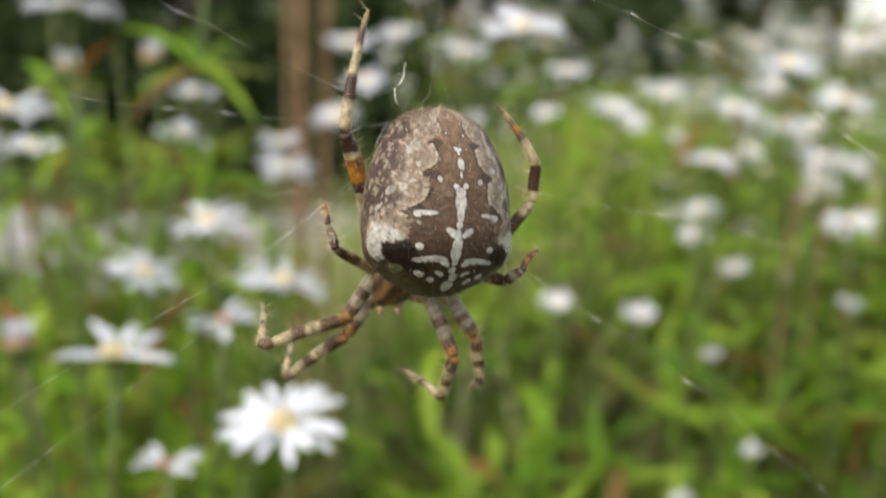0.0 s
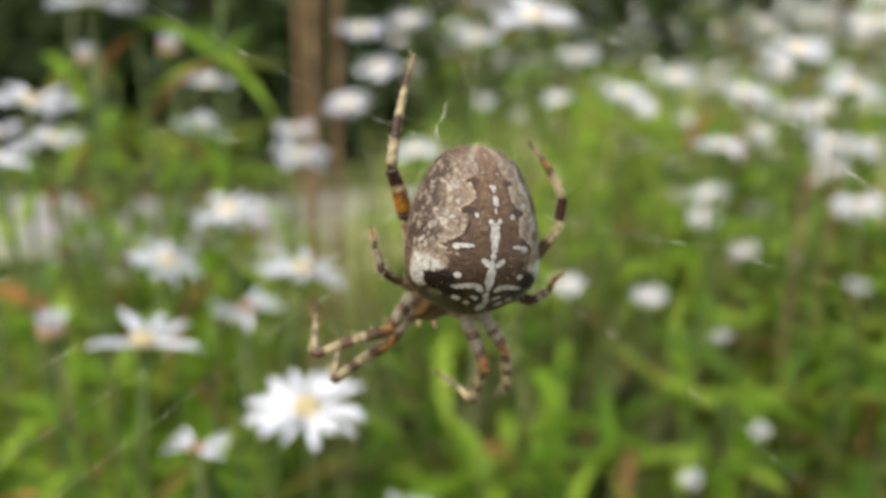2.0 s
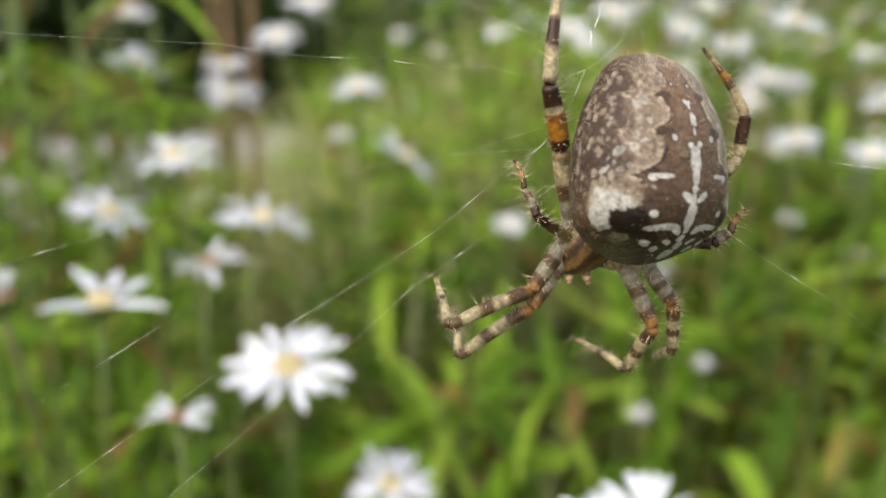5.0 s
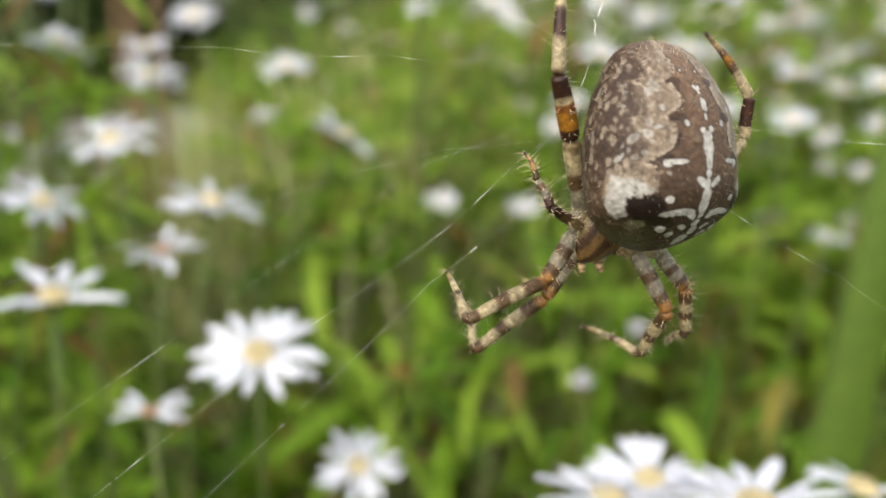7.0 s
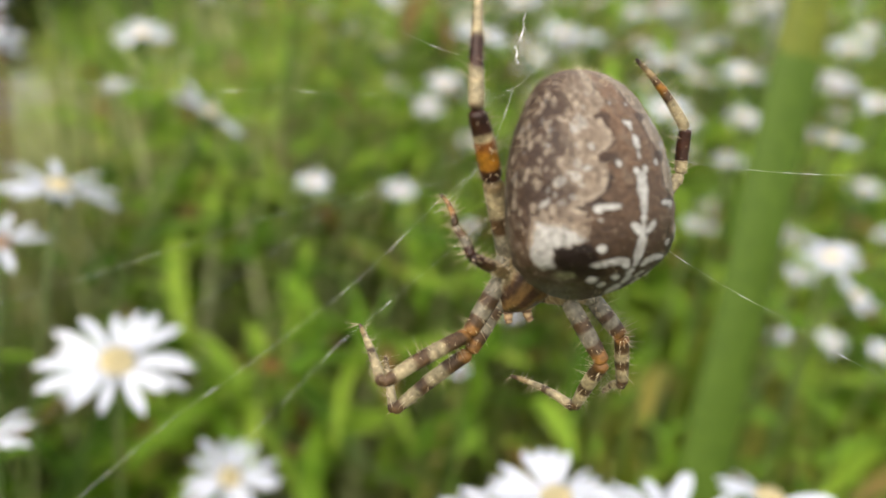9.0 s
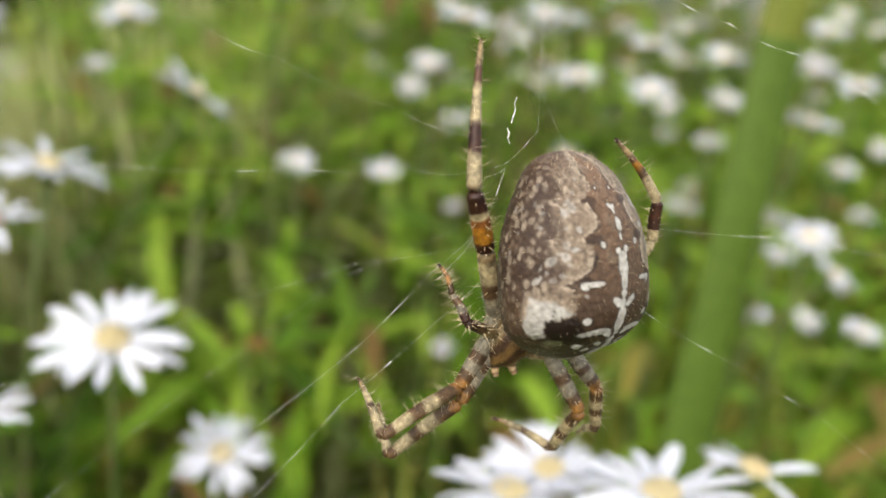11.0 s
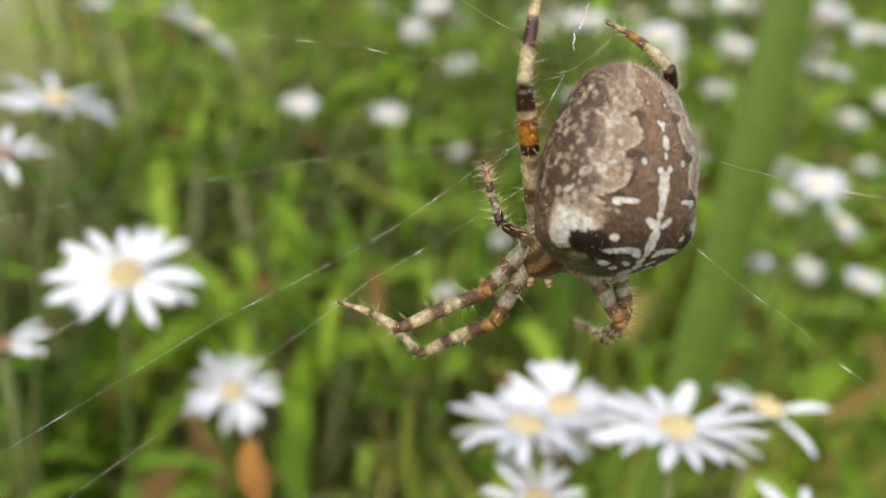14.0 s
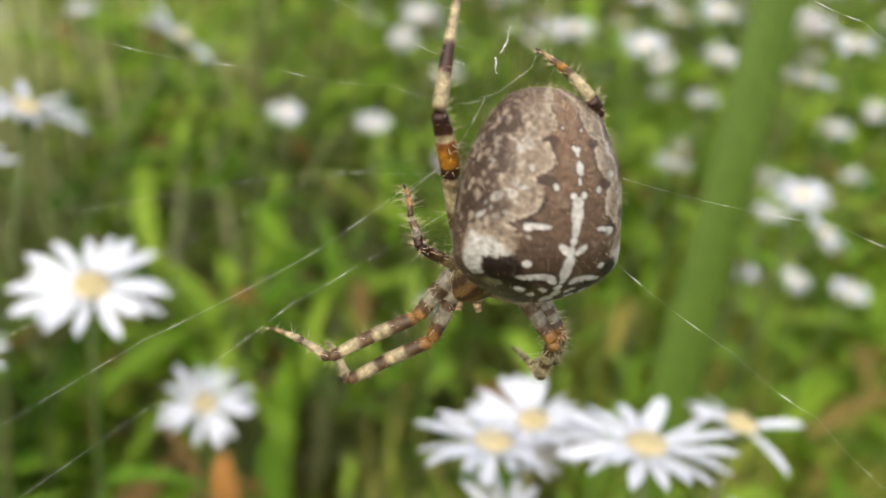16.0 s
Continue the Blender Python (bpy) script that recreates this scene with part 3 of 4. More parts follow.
# ---- undergrowth, grass ----
def leaf_field(name, count, seed, material, sampler, shapes, label, category):
    """Many leaves joined into one piece."""
    rng = np.random.default_rng(seed)
    allv, allf, off = [], [], 0
    bases = [(np.array(v), np.array(f)) for v, f in shapes]
    for _ in range(count):
        p = sampler(rng)
        if p is None:
            continue
        v, f = bases[int(rng.integers(len(bases)))]
        x, y, z, yaw, pitch, rl, sc = p
        m = np.array(pose(0, 0, 0, rl, pitch, yaw).to_3x3())
        allv.append(v * sc @ m.T + [x, y, z])
        allf.append(f + off)
        off += len(v)
    me = mesh_from(name, np.concatenate(allv), np.concatenate(allf).tolist(), material)
    ob = new(name, me)
    tagged(ob, label, category, kind="stuff")
    return ob


def under_sample(rng):
    if rng.random() < 0.32:
        x, y = 0.4 + 1.1 * rng.normal(), 0.5 + 0.9 * rng.normal()
    else:
        y = 0.10 + 1.8 * rng.random() ** 1.6
        x = y * rng.uniform(-0.75, 1.35)
    if abs(y - path_middle(x)) < 0.52:
        return None
    if y < 0.5 and noise.noise(Vector((x * 15, y * 15, 3.0))) > -0.06 and rng.random() < 0.9:
        return None
    if -0.06 < x < 0.13 and 0.12 < y < 0.36 and rng.random() < (0.92 if x > 0.02 else 0.87):
        return None
    if 0.1 < x < 0.36 and 0.1 < y < 0.44 and rng.random() < 0.8:
        return None
    top = canopy(x, y) + 0.035 * noise.noise(Vector((x * 9, y * 9, 8.0)))
    z = top - rng.exponential(0.085 if y < 0.35 else 0.03)
    if z < 0.01 or (y < 0.15 and z > 0.44) or (abs(x) < 0.2 and -0.3 < y < 0.1 and z > 0.3):
        return None
    return x, y, z, rng.uniform(0, 360), rng.uniform(-50, 15), rng.uniform(-30, 30), rng.uniform(0.55, 1.2) if y < 0.5 else rng.uniform(0.4, 0.85)


SHAPES = [leaf_shape(0.06, 0.009, 0.3, 0.3), leaf_shape(0.08, 0.0105, 0.5, 0.25), leaf_shape(0.045, 0.009, 0.15, 0.35), leaf_shape(0.035, 0.011, 0.4, 0.25)]
leaf_field("undergrowth", 36000, 11, UNDER, under_sample, SHAPES, "dense narrow green leaves under the flowers, a few browned", "plants")


def grass_sample(rng):
    if rng.random() < 0.52:
        x, y = 0.3 + 2.6 * rng.normal(), 0.8 + 2.4 * rng.normal()
    else:
        y = 0.2 + 2.6 * rng.random() ** 1.6
        x = y * rng.uniform(-0.9, 1.4)
    if abs(y - path_middle(x)) < 0.52 or (abs(x) < 0.3 and y < 0.2):
        return None
    if y > path_middle(x) + 0.9 and x < 1.2 and rng.random() < 0.93 or -0.06 < x < 0.24 and 0.12 < y < 0.6 and rng.random() < 0.86 or y < 0.8 and y > 0 and -0.7 < x / y < -0.1:
        return None
    h = canopy(x, y) + 0.045 if y > -0.5 and y < 2 else 0.2
    sc = rng.uniform(0.55, 1.0) * h / 0.30 if h > 0.3 else rng.uniform(0.5, 1.1) * 0.6
    if y > path_middle(x) and x < 0:
        sc *= 0.4
    return x, y, 0.0, rng.uniform(0, 360), rng.uniform(-86, -66), rng.uniform(-20, 20), sc


BLADES = [leaf_shape(0.32, 0.006, 0.25, 0.3, 8), leaf_shape(0.28, 0.005, 0.5, 0.3, 8), leaf_shape(0.3, 0.008, 0.1, 0.35, 8)]
leaf_field("grass", 21000, 12, GRASS, grass_sample, BLADES, "long thin green grass among the asters", "grass")

STRAW = leaf_mat("dry_straw", (0.22, 0.24, 0.085), (0.37, 0.4, 0.18), (0.51, 0.52, 0.31), True, rough=0.7, share=0.15)


def straw_sample(rng):
    if rng.random() < 0.55:
        y = 0.5 + 0.4 * rng.random()
        x = y * rng.uniform(-0.08, 0.24)
        h = canopy(x, y) + 0.02
    else:
        y = 0.58 + 0.9 * rng.random()
        x = y * rng.uniform(-0.35, 0.95)
        h = canopy(x, y) + 0.06
    return x, y, 0.0, rng.uniform(0, 360), rng.uniform(-89, -76), rng.uniform(-20, 20), rng.uniform(0.7, 1.02) * h / 0.30


leaf_field("dry_stems", 4200, 14, STRAW, straw_sample, BLADES, "thin straw-coloured dry stems between the green plants", "grass")

# broad reed blade beside the cluster
pts = []
for i in range(64):
    t = i / 63
    p = (1 - t) ** 2 * Vector((0.07, 0.15, 0.0)) + 2 * t * (1 - t) * Vector((0.115, 0.165, 0.36)) + t * t * Vector((0.192, 0.25, 0.66))
    pts.append(p)
verts, faces = [], []
side = Vector((0.9, -0.42, -0.1)).normalized()
for i, p in enumerate(pts):
    w = 0.0079 * min(1, (63 - i) / 8 + 0.03) * (0.8 + 0.2 * min(1, i / 18)) * (1 + 0.03 * math.sin(i * 0.9))
    back = Vector((0.4, 0.88, 0.2)).normalized()
    for k in (-1, -0.5, 0, 0.5, 1):
        verts.append(p + side * w * k - back * 0.0015 * (1 - abs(k)))
    for k in (1, 0, -1):
        verts.append(p + side * w * k * 0.96 - back * (0.0004 + 0.002 * (1 - abs(k))))
for i in range(63):
    for k in range(8):
        a, b2 = i * 8 + k, i * 8 + (k + 1) % 8
        faces.append((a, a + 8, b2 + 8, b2))
reed = holder("reed_blade")
for name, material, first_row, last_row, label in (("blade", BLADE, 0, 55, ""), ("fading_stretch", YELLOWING, 55, 57, "green fading into yellow"), ("tip", YELLOWED, 57, 63, "yellowed withered tip")):
    a, b = first_row * 8, last_row * 8
    under(name, mesh_from(name, verts[a : b + 8], [[k - a for k in q] for q in faces if min(q) >= a and max(q) < b + 8], material), reed, label=label)
v, f = tube([p - Vector((0.4, 0.88, 0.2)).normalized() * 0.0022 for p in pts[:58:3]], [0.0007 - 0.00002 * i for i in range(20)], 7)
under("midrib", mesh_from("midrib", v, f, BLADE), reed)
tagged(reed, "broad upright green reed blade among asters", "grass")


# dried stalks standing behind the flowers
def dried_stalks(x, y, height, specs, label):
    root = holder("dried_stalks", pose(x, y, 0))
    tagged(root, label, "dead plant")
    for dx, dy, lx, r in specs:
        p = bezier((dx, dy, -0.01), (dx + lx * 0.3, dy, height * 0.5), (dx + lx, dy + 0.01, height), 12)
        v, f = tube(p, [r * (1 - 0.3 * i / 11) * (1.25 if i % 4 == 0 else 1) for i in range(12)], 9)
        under("stalk", mesh_from("stalk", v, f, STALK), root)


dried_stalks(-0.105, 0.70, 0.95, ((0, 0, 0.012, 0.0055), (0.013, 0.01, 0.02, 0.0045), (-0.009, 0.012, 0.004, 0.0035)), "bundle of brown dried stalks standing upright")
dried_stalks(0.2, 0.46, 0.54, ((0, 0, 0.01, 0.0018), (0.012, 0.008, 0.02, 0.0015)), "thin brown withered stalks among green leaves")


def dry_leaf(x, y, z, yaw, pitch, scale, label, material=DRYLEAF):
    root = holder("withered_leaf", pose(x, y, 0))
    tagged(root, label, "dead leaf")
    v, f = tube(bezier((0.012, 0.02, -0.01), (0.01, 0.01, z * 0.6), (0, 0, z), 8), [0.0009 - 0.0004 * i / 7 for i in range(8)], 6)
    under("stem", mesh_from("stem", v, f, STEM), root)
    v, f = leaf_shape(0.04 * scale, 0.011 * scale, 0.4, 0.5)
    under("leaf", mesh_from("leaf", v, f, material), root, Matrix.Translation((0, 0, z)) @ pose(0, 0, 0, 20, pitch, yaw))


dry_leaf(0.003, 0.193, 0.476, -100, 66, 0.62, "curled orange-brown leaf hanging under a flower")
dry_leaf(0.023, 0.291, 0.462, 30, 20, 0.7, "withered reddish-brown leaf on its stem")
dry_leaf(0.148, 0.232, 0.478, 70, 60, 0.7, "yellowed leaf hanging beside the reed", YELLOWED)
dry_leaf(-0.135, 0.255, 0.535, 10, 20, 0.7, "withered reddish-brown leaf on its stem")
dry_leaf(-0.095, 0.190, 0.500, 160, 10, 0.7, "withered reddish-brown leaf on its stem")
dry_leaf(-0.085, 0.262, 0.612, 200, 30, 0.5, "withered reddish-brown leaf on its stem")


# ---- garden spider ----
MM = 0.001
HEAD_TURN = radians(20)


def width_at(t):
    g = np.interp(t, (0, 0.08, 0.18, 0.35, 0.545, 0.71, 0.81, 0.9, 1), (12.6, 11.5, 10.5, 10.5, 10.9, 11.8, 12.9, 12.6, 10.6))
    return g * np.sqrt(t * (1 - t))


def back_at(t):
    g = np.interp(t, (0, 0.2, 0.32, 0.5, 0.75, 0.9, 1), (6.0, 6.9, 7.9, 8.2, 9.1, 10.0, 10.0))
    return g * np.sqrt(t * (1 - t))


def blob(a, z, ca, cz, ra, rz, turn=0.0):
    """1 inside a rounded mark at angle ca and height cz, falling off softly."""
    c, s = math.cos(turn), math.sin(turn)
    u, w = (a - ca) * 0.075, z - cz
    p, q = (u * c + w * s) / (ra * 0.075), (-u * s + w * c) / rz
    return np.clip((1.12 - np.sqrt(p * p + q * q)) / 0.24, 0, 1)


def patch(a, z, corners, soft):
    """1 inside a convex patch with corners in degrees and mm, soft-edged."""
    pts = [Vector((ca * 0.085, cz)) for ca, cz in corners]
    mid = sum(pts, Vector((0, 0))) / len(pts)
    inside = np.full(len(a), 9.0)
    for p, q in zip(pts, pts[1:] + pts[:1]):
        n = Vector((p.y - q.y, q.x - p.x)).normalized()
        n = n if (mid - p).dot(n) > 0 else -n
        inside = np.minimum(inside, (a * 0.085 - p.x) * n.x + (z - p.y) * n.y)
    return np.clip(inside / soft + 0.5, 0, 1)


def abdomen_colours(a, z, wob, wob2, cell, tone, fine):
    """The marking of the back. a: degrees from the midline, z: mm along the body."""
    m = np.abs(a)
    tan, brown, dark = np.array((0.33, 0.25, 0.175)), np.array((0.165, 0.098, 0.055)), np.array((0.024, 0.013, 0.008))
    pale, white = np.array((0.58, 0.48, 0.36)), np.array((0.9, 0.88, 0.8))
    aw, zw = m + 2.8 * wob + 2.6 * fine, z + 0.14 * wob2 + 0.05 * fine

    def lay(col, over, k):
        return col * (1 - k[:, None]) + over * k[:, None]

    def step(v, soft):
        return np.clip(v / soft + 0.5, 0, 1)

    col = np.repeat(tan[None], len(a), 0) * (1 + 0.22 * wob + 0.18 * fine)[:, None]
    # flank: brown net with rounded pale cells, larger towards the shoulder
    side = np.clip((aw - 46 - 5 * np.sin(z * 2.6)) / 9, 0, 1)
    col = lay(col, brown * 0.85, side * 0.85)
    net = step(0.36 + 0.12 * tone - cell, 0.13)
    col = lay(col, pale * (0.42 + 0.55 * tone[:, None]), net * side * np.clip(0.45 + 0.7 * tone + 0.5 * wob, 0, 0.95))
    col = lay(col, dark * 2.6, step(cell - 0.52, 0.14) * side * 0.75)
    # second row of pale scallops, each with a dark wedge under it
    edge2 = np.interp(z, (-1.6, -0.3, 0.0, 1.4, 1.5, 2.7, 2.9, 3.7, 3.8, 4.9, 5.0, 6.2), (50, 42, 46, 60, 44, 46, 42, 62, 40, 48, 38, 52))
    wedge = step(aw - edge2, 3) * np.exp(-np.clip(aw - edge2, 0, 90) / 9) * np.clip((5.4 - z) / 1.0, 0, 1) * np.clip((z + 1.4) / 0.6, 0, 1)
    col = lay(col, brown * 0.62, wedge * 0.85)
    lip = np.exp(-((aw - edge2 + 3.2) / 3.0) ** 2) * np.clip((z + 1.4) / 0.6, 0, 1) * np.clip((5.9 - z) / 0.8, 0, 1)
    col = lay(col, pale * 1.12, lip * np.clip(0.8 + 1.2 * wob, 0.2, 0.95))
    # scalloped leaf mark along the back
    tip = np.interp(
        z,
        (-5.4, -3.3, -1.9, -1.3, -0.95, -0.35, 0.5, 1.0, 1.38, 1.75, 2.1, 2.6, 3.2, 3.62, 4.0, 4.5, 5.1, 5.6, 6.1, 6.7),
        (50, 41, 37, 43, 34, 24.5, 22, 25, 31, 22, 17, 15.5, 18, 26, 17, 12.5, 14, 19, 15, 26),
    )
    inside = step(tip - aw, 1.6)
    rim = np.exp(-((aw - tip + 0.3) / 1.25) ** 2)
    keep = np.clip((z + 1.9) / 0.4, 0, 1)
    edge = step(aw - tip, 1.6) * np.exp(-np.clip(aw - tip - 2.0, 0, 90) / 5.5)
    col = lay(col, pale * 1.25, edge * keep * np.clip(0.7 + 0.9 * wob2 + 0.8 * fine, 0.1, 0.95))
    glow = 0.8 + 0.28 * np.sin(z * 2.6 - 0.6) + 0.5 * wob + 0.35 * fine
    # brown mottling; the z term paints in shade on the lower, light-averted half
    col = lay(col, brown * np.clip(0.95 + 0.15 * z + 0.32 * glow, 0.5, 2.0)[:, None], inside * 0.95)
    col = lay(col, tan * 0.95, inside * np.clip(wob * 1.7 + 0.16 * z - 0.5, 0, 0.6))
    for ca, cz in ((33, -1.15), (23, 1.25), (19, 3.45)):
        col = lay(col, dark * 2.0, blob(aw, zw, ca, cz, 7, 0.32, -0.35) * inside * 0.75)
    col = lay(col, dark, rim * keep * np.clip(wob2 * 1.3 + 0.8 + 0.6 * wob, 0.1, 1))
    # the tail end turns plain brown beside a pale ridge
    tail = np.clip((z - 5.0) / 1.3, 0, 1)
    col = lay(col, brown * 1.05, tail * np.clip((aw - 24) / 10, 0, 1) * 0.8)
    col = lay(col, pale * 1.1, tail * step(aw - 12, 4) * step(26 - aw, 5) * 0.8)
    # darker front with the shoulder patches
    front = np.clip((-2.2 - zw) / 1.6, 0, 1) * np.clip((44 - aw) / 6, 0, 1)
    col = lay(col, brown * 0.6, front * 0.8)
    col = lay(col, brown * 0.95, step(-2.4 - zw, 0.8) * step(aw - 72, 8) * 0.6)
    aq, zq = aw + 2.5 * wob2 - 0.8 * fine, zw + 0.16 * wob
    col = lay(col, pale * 1.15, patch(aq, zq, ((72, -1.3), (38, -2.6), (50, -3.4), (80, -3.4)), 0.5) * np.clip(0.6 + wob, 0, 0.8))
    col = lay(col, white * 0.78, patch(aq, zq, ((70, -2.0), (52, -2.25), (40, -2.98), (57, -3.68), (76, -3.5)), 0.16))
    col = lay(col, white * 0.78, patch(aq, zq, ((76, -3.2), (57, -3.4), (60, -4.5), (70, -4.6), (78, -4.0)), 0.2))
    col = lay(col, dark, patch(aq, zq, ((56, -3.6), (46, -3.3), (37, -3.2), (29, -4.2), (36, -5.0), (59, -4.65)), 0.14))
    col = lay(col, dark * 1.3, blob(aw, zw, 36, -4.9, 14, 0.5, 0.1) * 0.85)
    col = lay(col, np.array((0.3, 0.3, 0.16)), blob(aw, zw, 56, -5.0, 8, 0.28) * 0.8)
    under_edge = np.clip((-5.0 - z) / 0.7, 0, 1)
    col = lay(col, np.array((0.16, 0.14, 0.075)), under_edge * np.clip((m - 36) / 18, 0, 1) * 0.75)
    return col, lay, white, dark


def spots_on(col, lay, white, dark, a, z, wob):
    """White cross, its side marks, and the fine pale and dark flecks."""
    middle = (
        (-1.8, 3.2, 1.5, 0.2, 0.4), (1.8, 3.15, 1.2, 0.17, -0.4), (0.2, 2.9, 1.0, 0.2, 0), (0.8, 2.09, 2.2, 0.4, 0), (0.2, 1.35, 0.9, 0.22, 0),
        (-3.4, 0.5, 1.9, 0.2, 0.3), (4.0, 0.58, 1.8, 0.2, -0.3), (0.2, 0.12, 3.1, 0.32, 0), (0, -0.5, 3.5, 0.62, 0), (0, -1.35, 2.3, 0.5, 0),
        (-0.5, -2.08, 1.9, 0.24, 0), (0, -1.74, 1.0, 0.08, 0), (-0.8, -2.75, 1.7, 0.4, 0), (-0.8, -3.4, 3.0, 0.5, 0), (-1.2, -3.95, 3.2, 0.5, 0),
        (-0.6, -4.55, 1.8, 0.2, 0), (-1.5, -5.05, 3.0, 0.2, 0.5), (1.5, -5.5, 3.4, 0.25, 0), (0, -6.15, 6.5, 0.32, 0),
    )
    both = (
        (6.2, -2.62, 4.6, 0.2, 0.8), (10.5, -4.52, 4.5, 0.2, 0.5), (16, -4.38, 7.0, 0.2, 0), (26, -4.42, 7.5, 0.16, -0.1), (25, -1.32, 6.5, 0.16, 0), (31.5, -1.42, 2.6, 0.2, 0.3),
        (16.5, 0.96, 1.7, 0.2, 0), (29, -3.57, 2.6, 0.22, 0.3), (13, -5.28, 3.6, 0.16, 0.3), (33, -5.35, 4.0, 0.18, 0), (23, -5.75, 3.6, 0.18, 0), (9, 4.3, 0.9, 0.08, 0),
    )
    m = np.abs(a)
    for marks, at in ((middle, a), (both, m)):
        for ca, cz, ra, rz, tu in marks:
            col = lay(col, dark * 1.4, blob(at + 0.8 * wob, z, ca, cz, ra * 1.3 + 0.9, rz + 0.09, tu) * 0.85)
    for marks, at in ((middle, a), (both, m)):
        for ca, cz, ra, rz, tu in marks:
            col = lay(col, white * 0.93, blob(at + 0.8 * wob, z, ca, cz, ra * 1.3, rz * 1.06, tu))
    rng = np.random.default_rng(5)
    for _ in range(50):
        ca, cz = rng.uniform(26, 100) * rng.choice((-1, 1)), rng.uniform(-2.0, 5.4)
        col = lay(col, white * 0.7, blob(a + 1.5 * wob, z, ca, cz, rng.uniform(1.0, 2.8), rng.uniform(0.08, 0.24), rng.uniform(-0.6, 0.6)) * rng.uniform(0.25, 0.65))
    for ca, cz in ((44, 1.0), (50, 0.5), (42, 0.35), (46, -0.75), (38, 0.8), (56, 0.1), (36, 3.2), (44, 2.9), (40, 3.5), (52, -1.0), (34, 1.9), (60, -0.6), (66, -1.0)):
        for sg in (-1, 1):
            col = lay(col, white * 0.78, blob(a + 1.8 * wob, z + 0.1 * wob, sg * (ca + rng.uniform(-2, 2)), cz, rng.uniform(2.0, 4.6), rng.uniform(0.14, 0.3), rng.uniform(-0.8, 0.8)) * rng.uniform(0.35, 0.85))
    for _ in range(160):
        ca, cz = rng.uniform(-100, 100), rng.uniform(-4.5, 6)
        col = lay(col, dark * 2.2, blob(a, z, ca, cz, rng.uniform(0.5, 1.0), 0.06) * rng.uniform(0.3, 0.85))
    return col


def abdomen():
    nz, na = 330, 330
    s = (np.arange(nz) + 0.5) / nz
    t = (1 - np.cos(np.pi * s)) / 2
    turn = (np.arange(na) / na) * 2 * np.pi - np.pi
    ang = turn - 0.42 * np.sin(turn)
    T, AN = np.meshgrid(t, ang, indexing="ij")
    w, bk = width_at(T), back_at(T)
    d = np.where(np.cos(AN) > 0, bk, w * 0.72) * np.cos(AN)
    u = w * np.sin(AN)
    # blunt shoulder humps
    hump = np.exp(-((T - 0.74) / 0.09) ** 2) * np.exp(-((np.abs(AN) - 1.15) / 0.4) ** 2)
    u = u * (1 + 0.06 * hump)
    z = 6.7 - 13.7 * T
    x3 = u * math.cos(HEAD_TURN) + d * math.sin(HEAD_TURN)
    y3 = u * math.sin(HEAD_TURN) - d * math.cos(HEAD_TURN)
    x3 = x3 + 0.5
    # front end tucked back over the waist
    y3 = y3 + 2.4 * np.clip((T - 0.72) / 0.28, 0, 1) ** 2 + 0.8 * np.clip((0.2 - T) / 0.2, 0, 1) ** 2
    P = np.stack([x3, y3, z], -1).reshape(-1, 3)
    a = np.degrees(AN).ravel()
    wob = np.array([noise.fractal(Vector(p) * 1.15, 1.0, 2.0, 4) for p in P])
    wob2 = np.array([noise.noise(Vector(p) * 0.9 + Vector((9, 3, 1))) for p in P])
    near = [noise.voronoi(Vector((p[0] * 2.3, p[1] * 2.3, p[2] * 1.55)) + 0.32 * noise.noise_vector(Vector(p) * 1.6)) for p in P]
    cell = np.array([d[0][0] for d in near])
    tone = np.array([(d[1][0].x * 3.7 + d[1][0].z * 5.3) % 1.0 for d in near])
    fine = np.array([noise.fractal(Vector(p) * 4.2, 1.0, 2.0, 3) for p in P])
    col, lay, white, dark = abdomen_colours(a, P[:, 2], wob, wob2, cell, tone, fine)
    col = spots_on(col, lay, white, dark, a, P[:, 2] + 0.06 * wob2 + 0.03 * fine, wob)
    col = col * np.clip(1 + 0.34 * fine, 0.45, 1.6)[:, None]
    belly = np.clip((np.abs(a) - 95) / 25, 0, 1)
    col = lay(col, np.array((0.12, 0.09, 0.06)), belly * 0.8)
    # dimples and fine relief
    length = np.linalg.norm(P, axis=1)[:, None]
    raised = 0.036 * wob + 0.03 * fine + 0.05 * np.clip(col.mean(axis=1) - 0.35, 0, 0.5)
    P = P * (1 + raised[:, None] / np.maximum(length, 1))
    verts = np.concatenate([P, [[0.5, 0.8, 6.72]], [[0.5, 2.4, -7.02]]]) * MM
    i, k = np.meshgrid(np.arange(nz - 1), np.arange(na), indexing="ij")
    k2 = (k + 1) % na
    faces = np.stack([i * na + k, (i + 1) * na + k, (i + 1) * na + k2, i * na + k2], -1).reshape(-1, 4).tolist()
    top, bot, last = nz * na, nz * na + 1, (nz - 1) * na
    for q in range(na):
        faces.append((top, q, (q + 1) % na))
        faces.append((bot, last + (q + 1) % na, last + q))
    col = np.concatenate([col, col[:1], col[-1:]])
    return mesh_from("abdomen", verts, faces, ABDOMEN, np.clip(col, 0, 1) * 0.34), P * MM


def spikes(roots, dirs, lengths, radius):
    verts, faces = [], []
    for p, d, ln in zip(roots, dirs, lengths):
        d = Vector(d).normalized()
        s = d.cross(Vector((0.3, 0.5, 0.8))).normalized() * radius
        o = d.cross(s)
        q = len(verts)
        p = Vector(p)
        verts += [p + s, p - s * 0.5 + o * 0.87, p - s * 0.5 - o * 0.87, p + d * ln]
        faces += [(q, q + 1, q + 3), (q + 1, q + 2, q + 3), (q + 2, q, q + 3)]
    return verts, faces


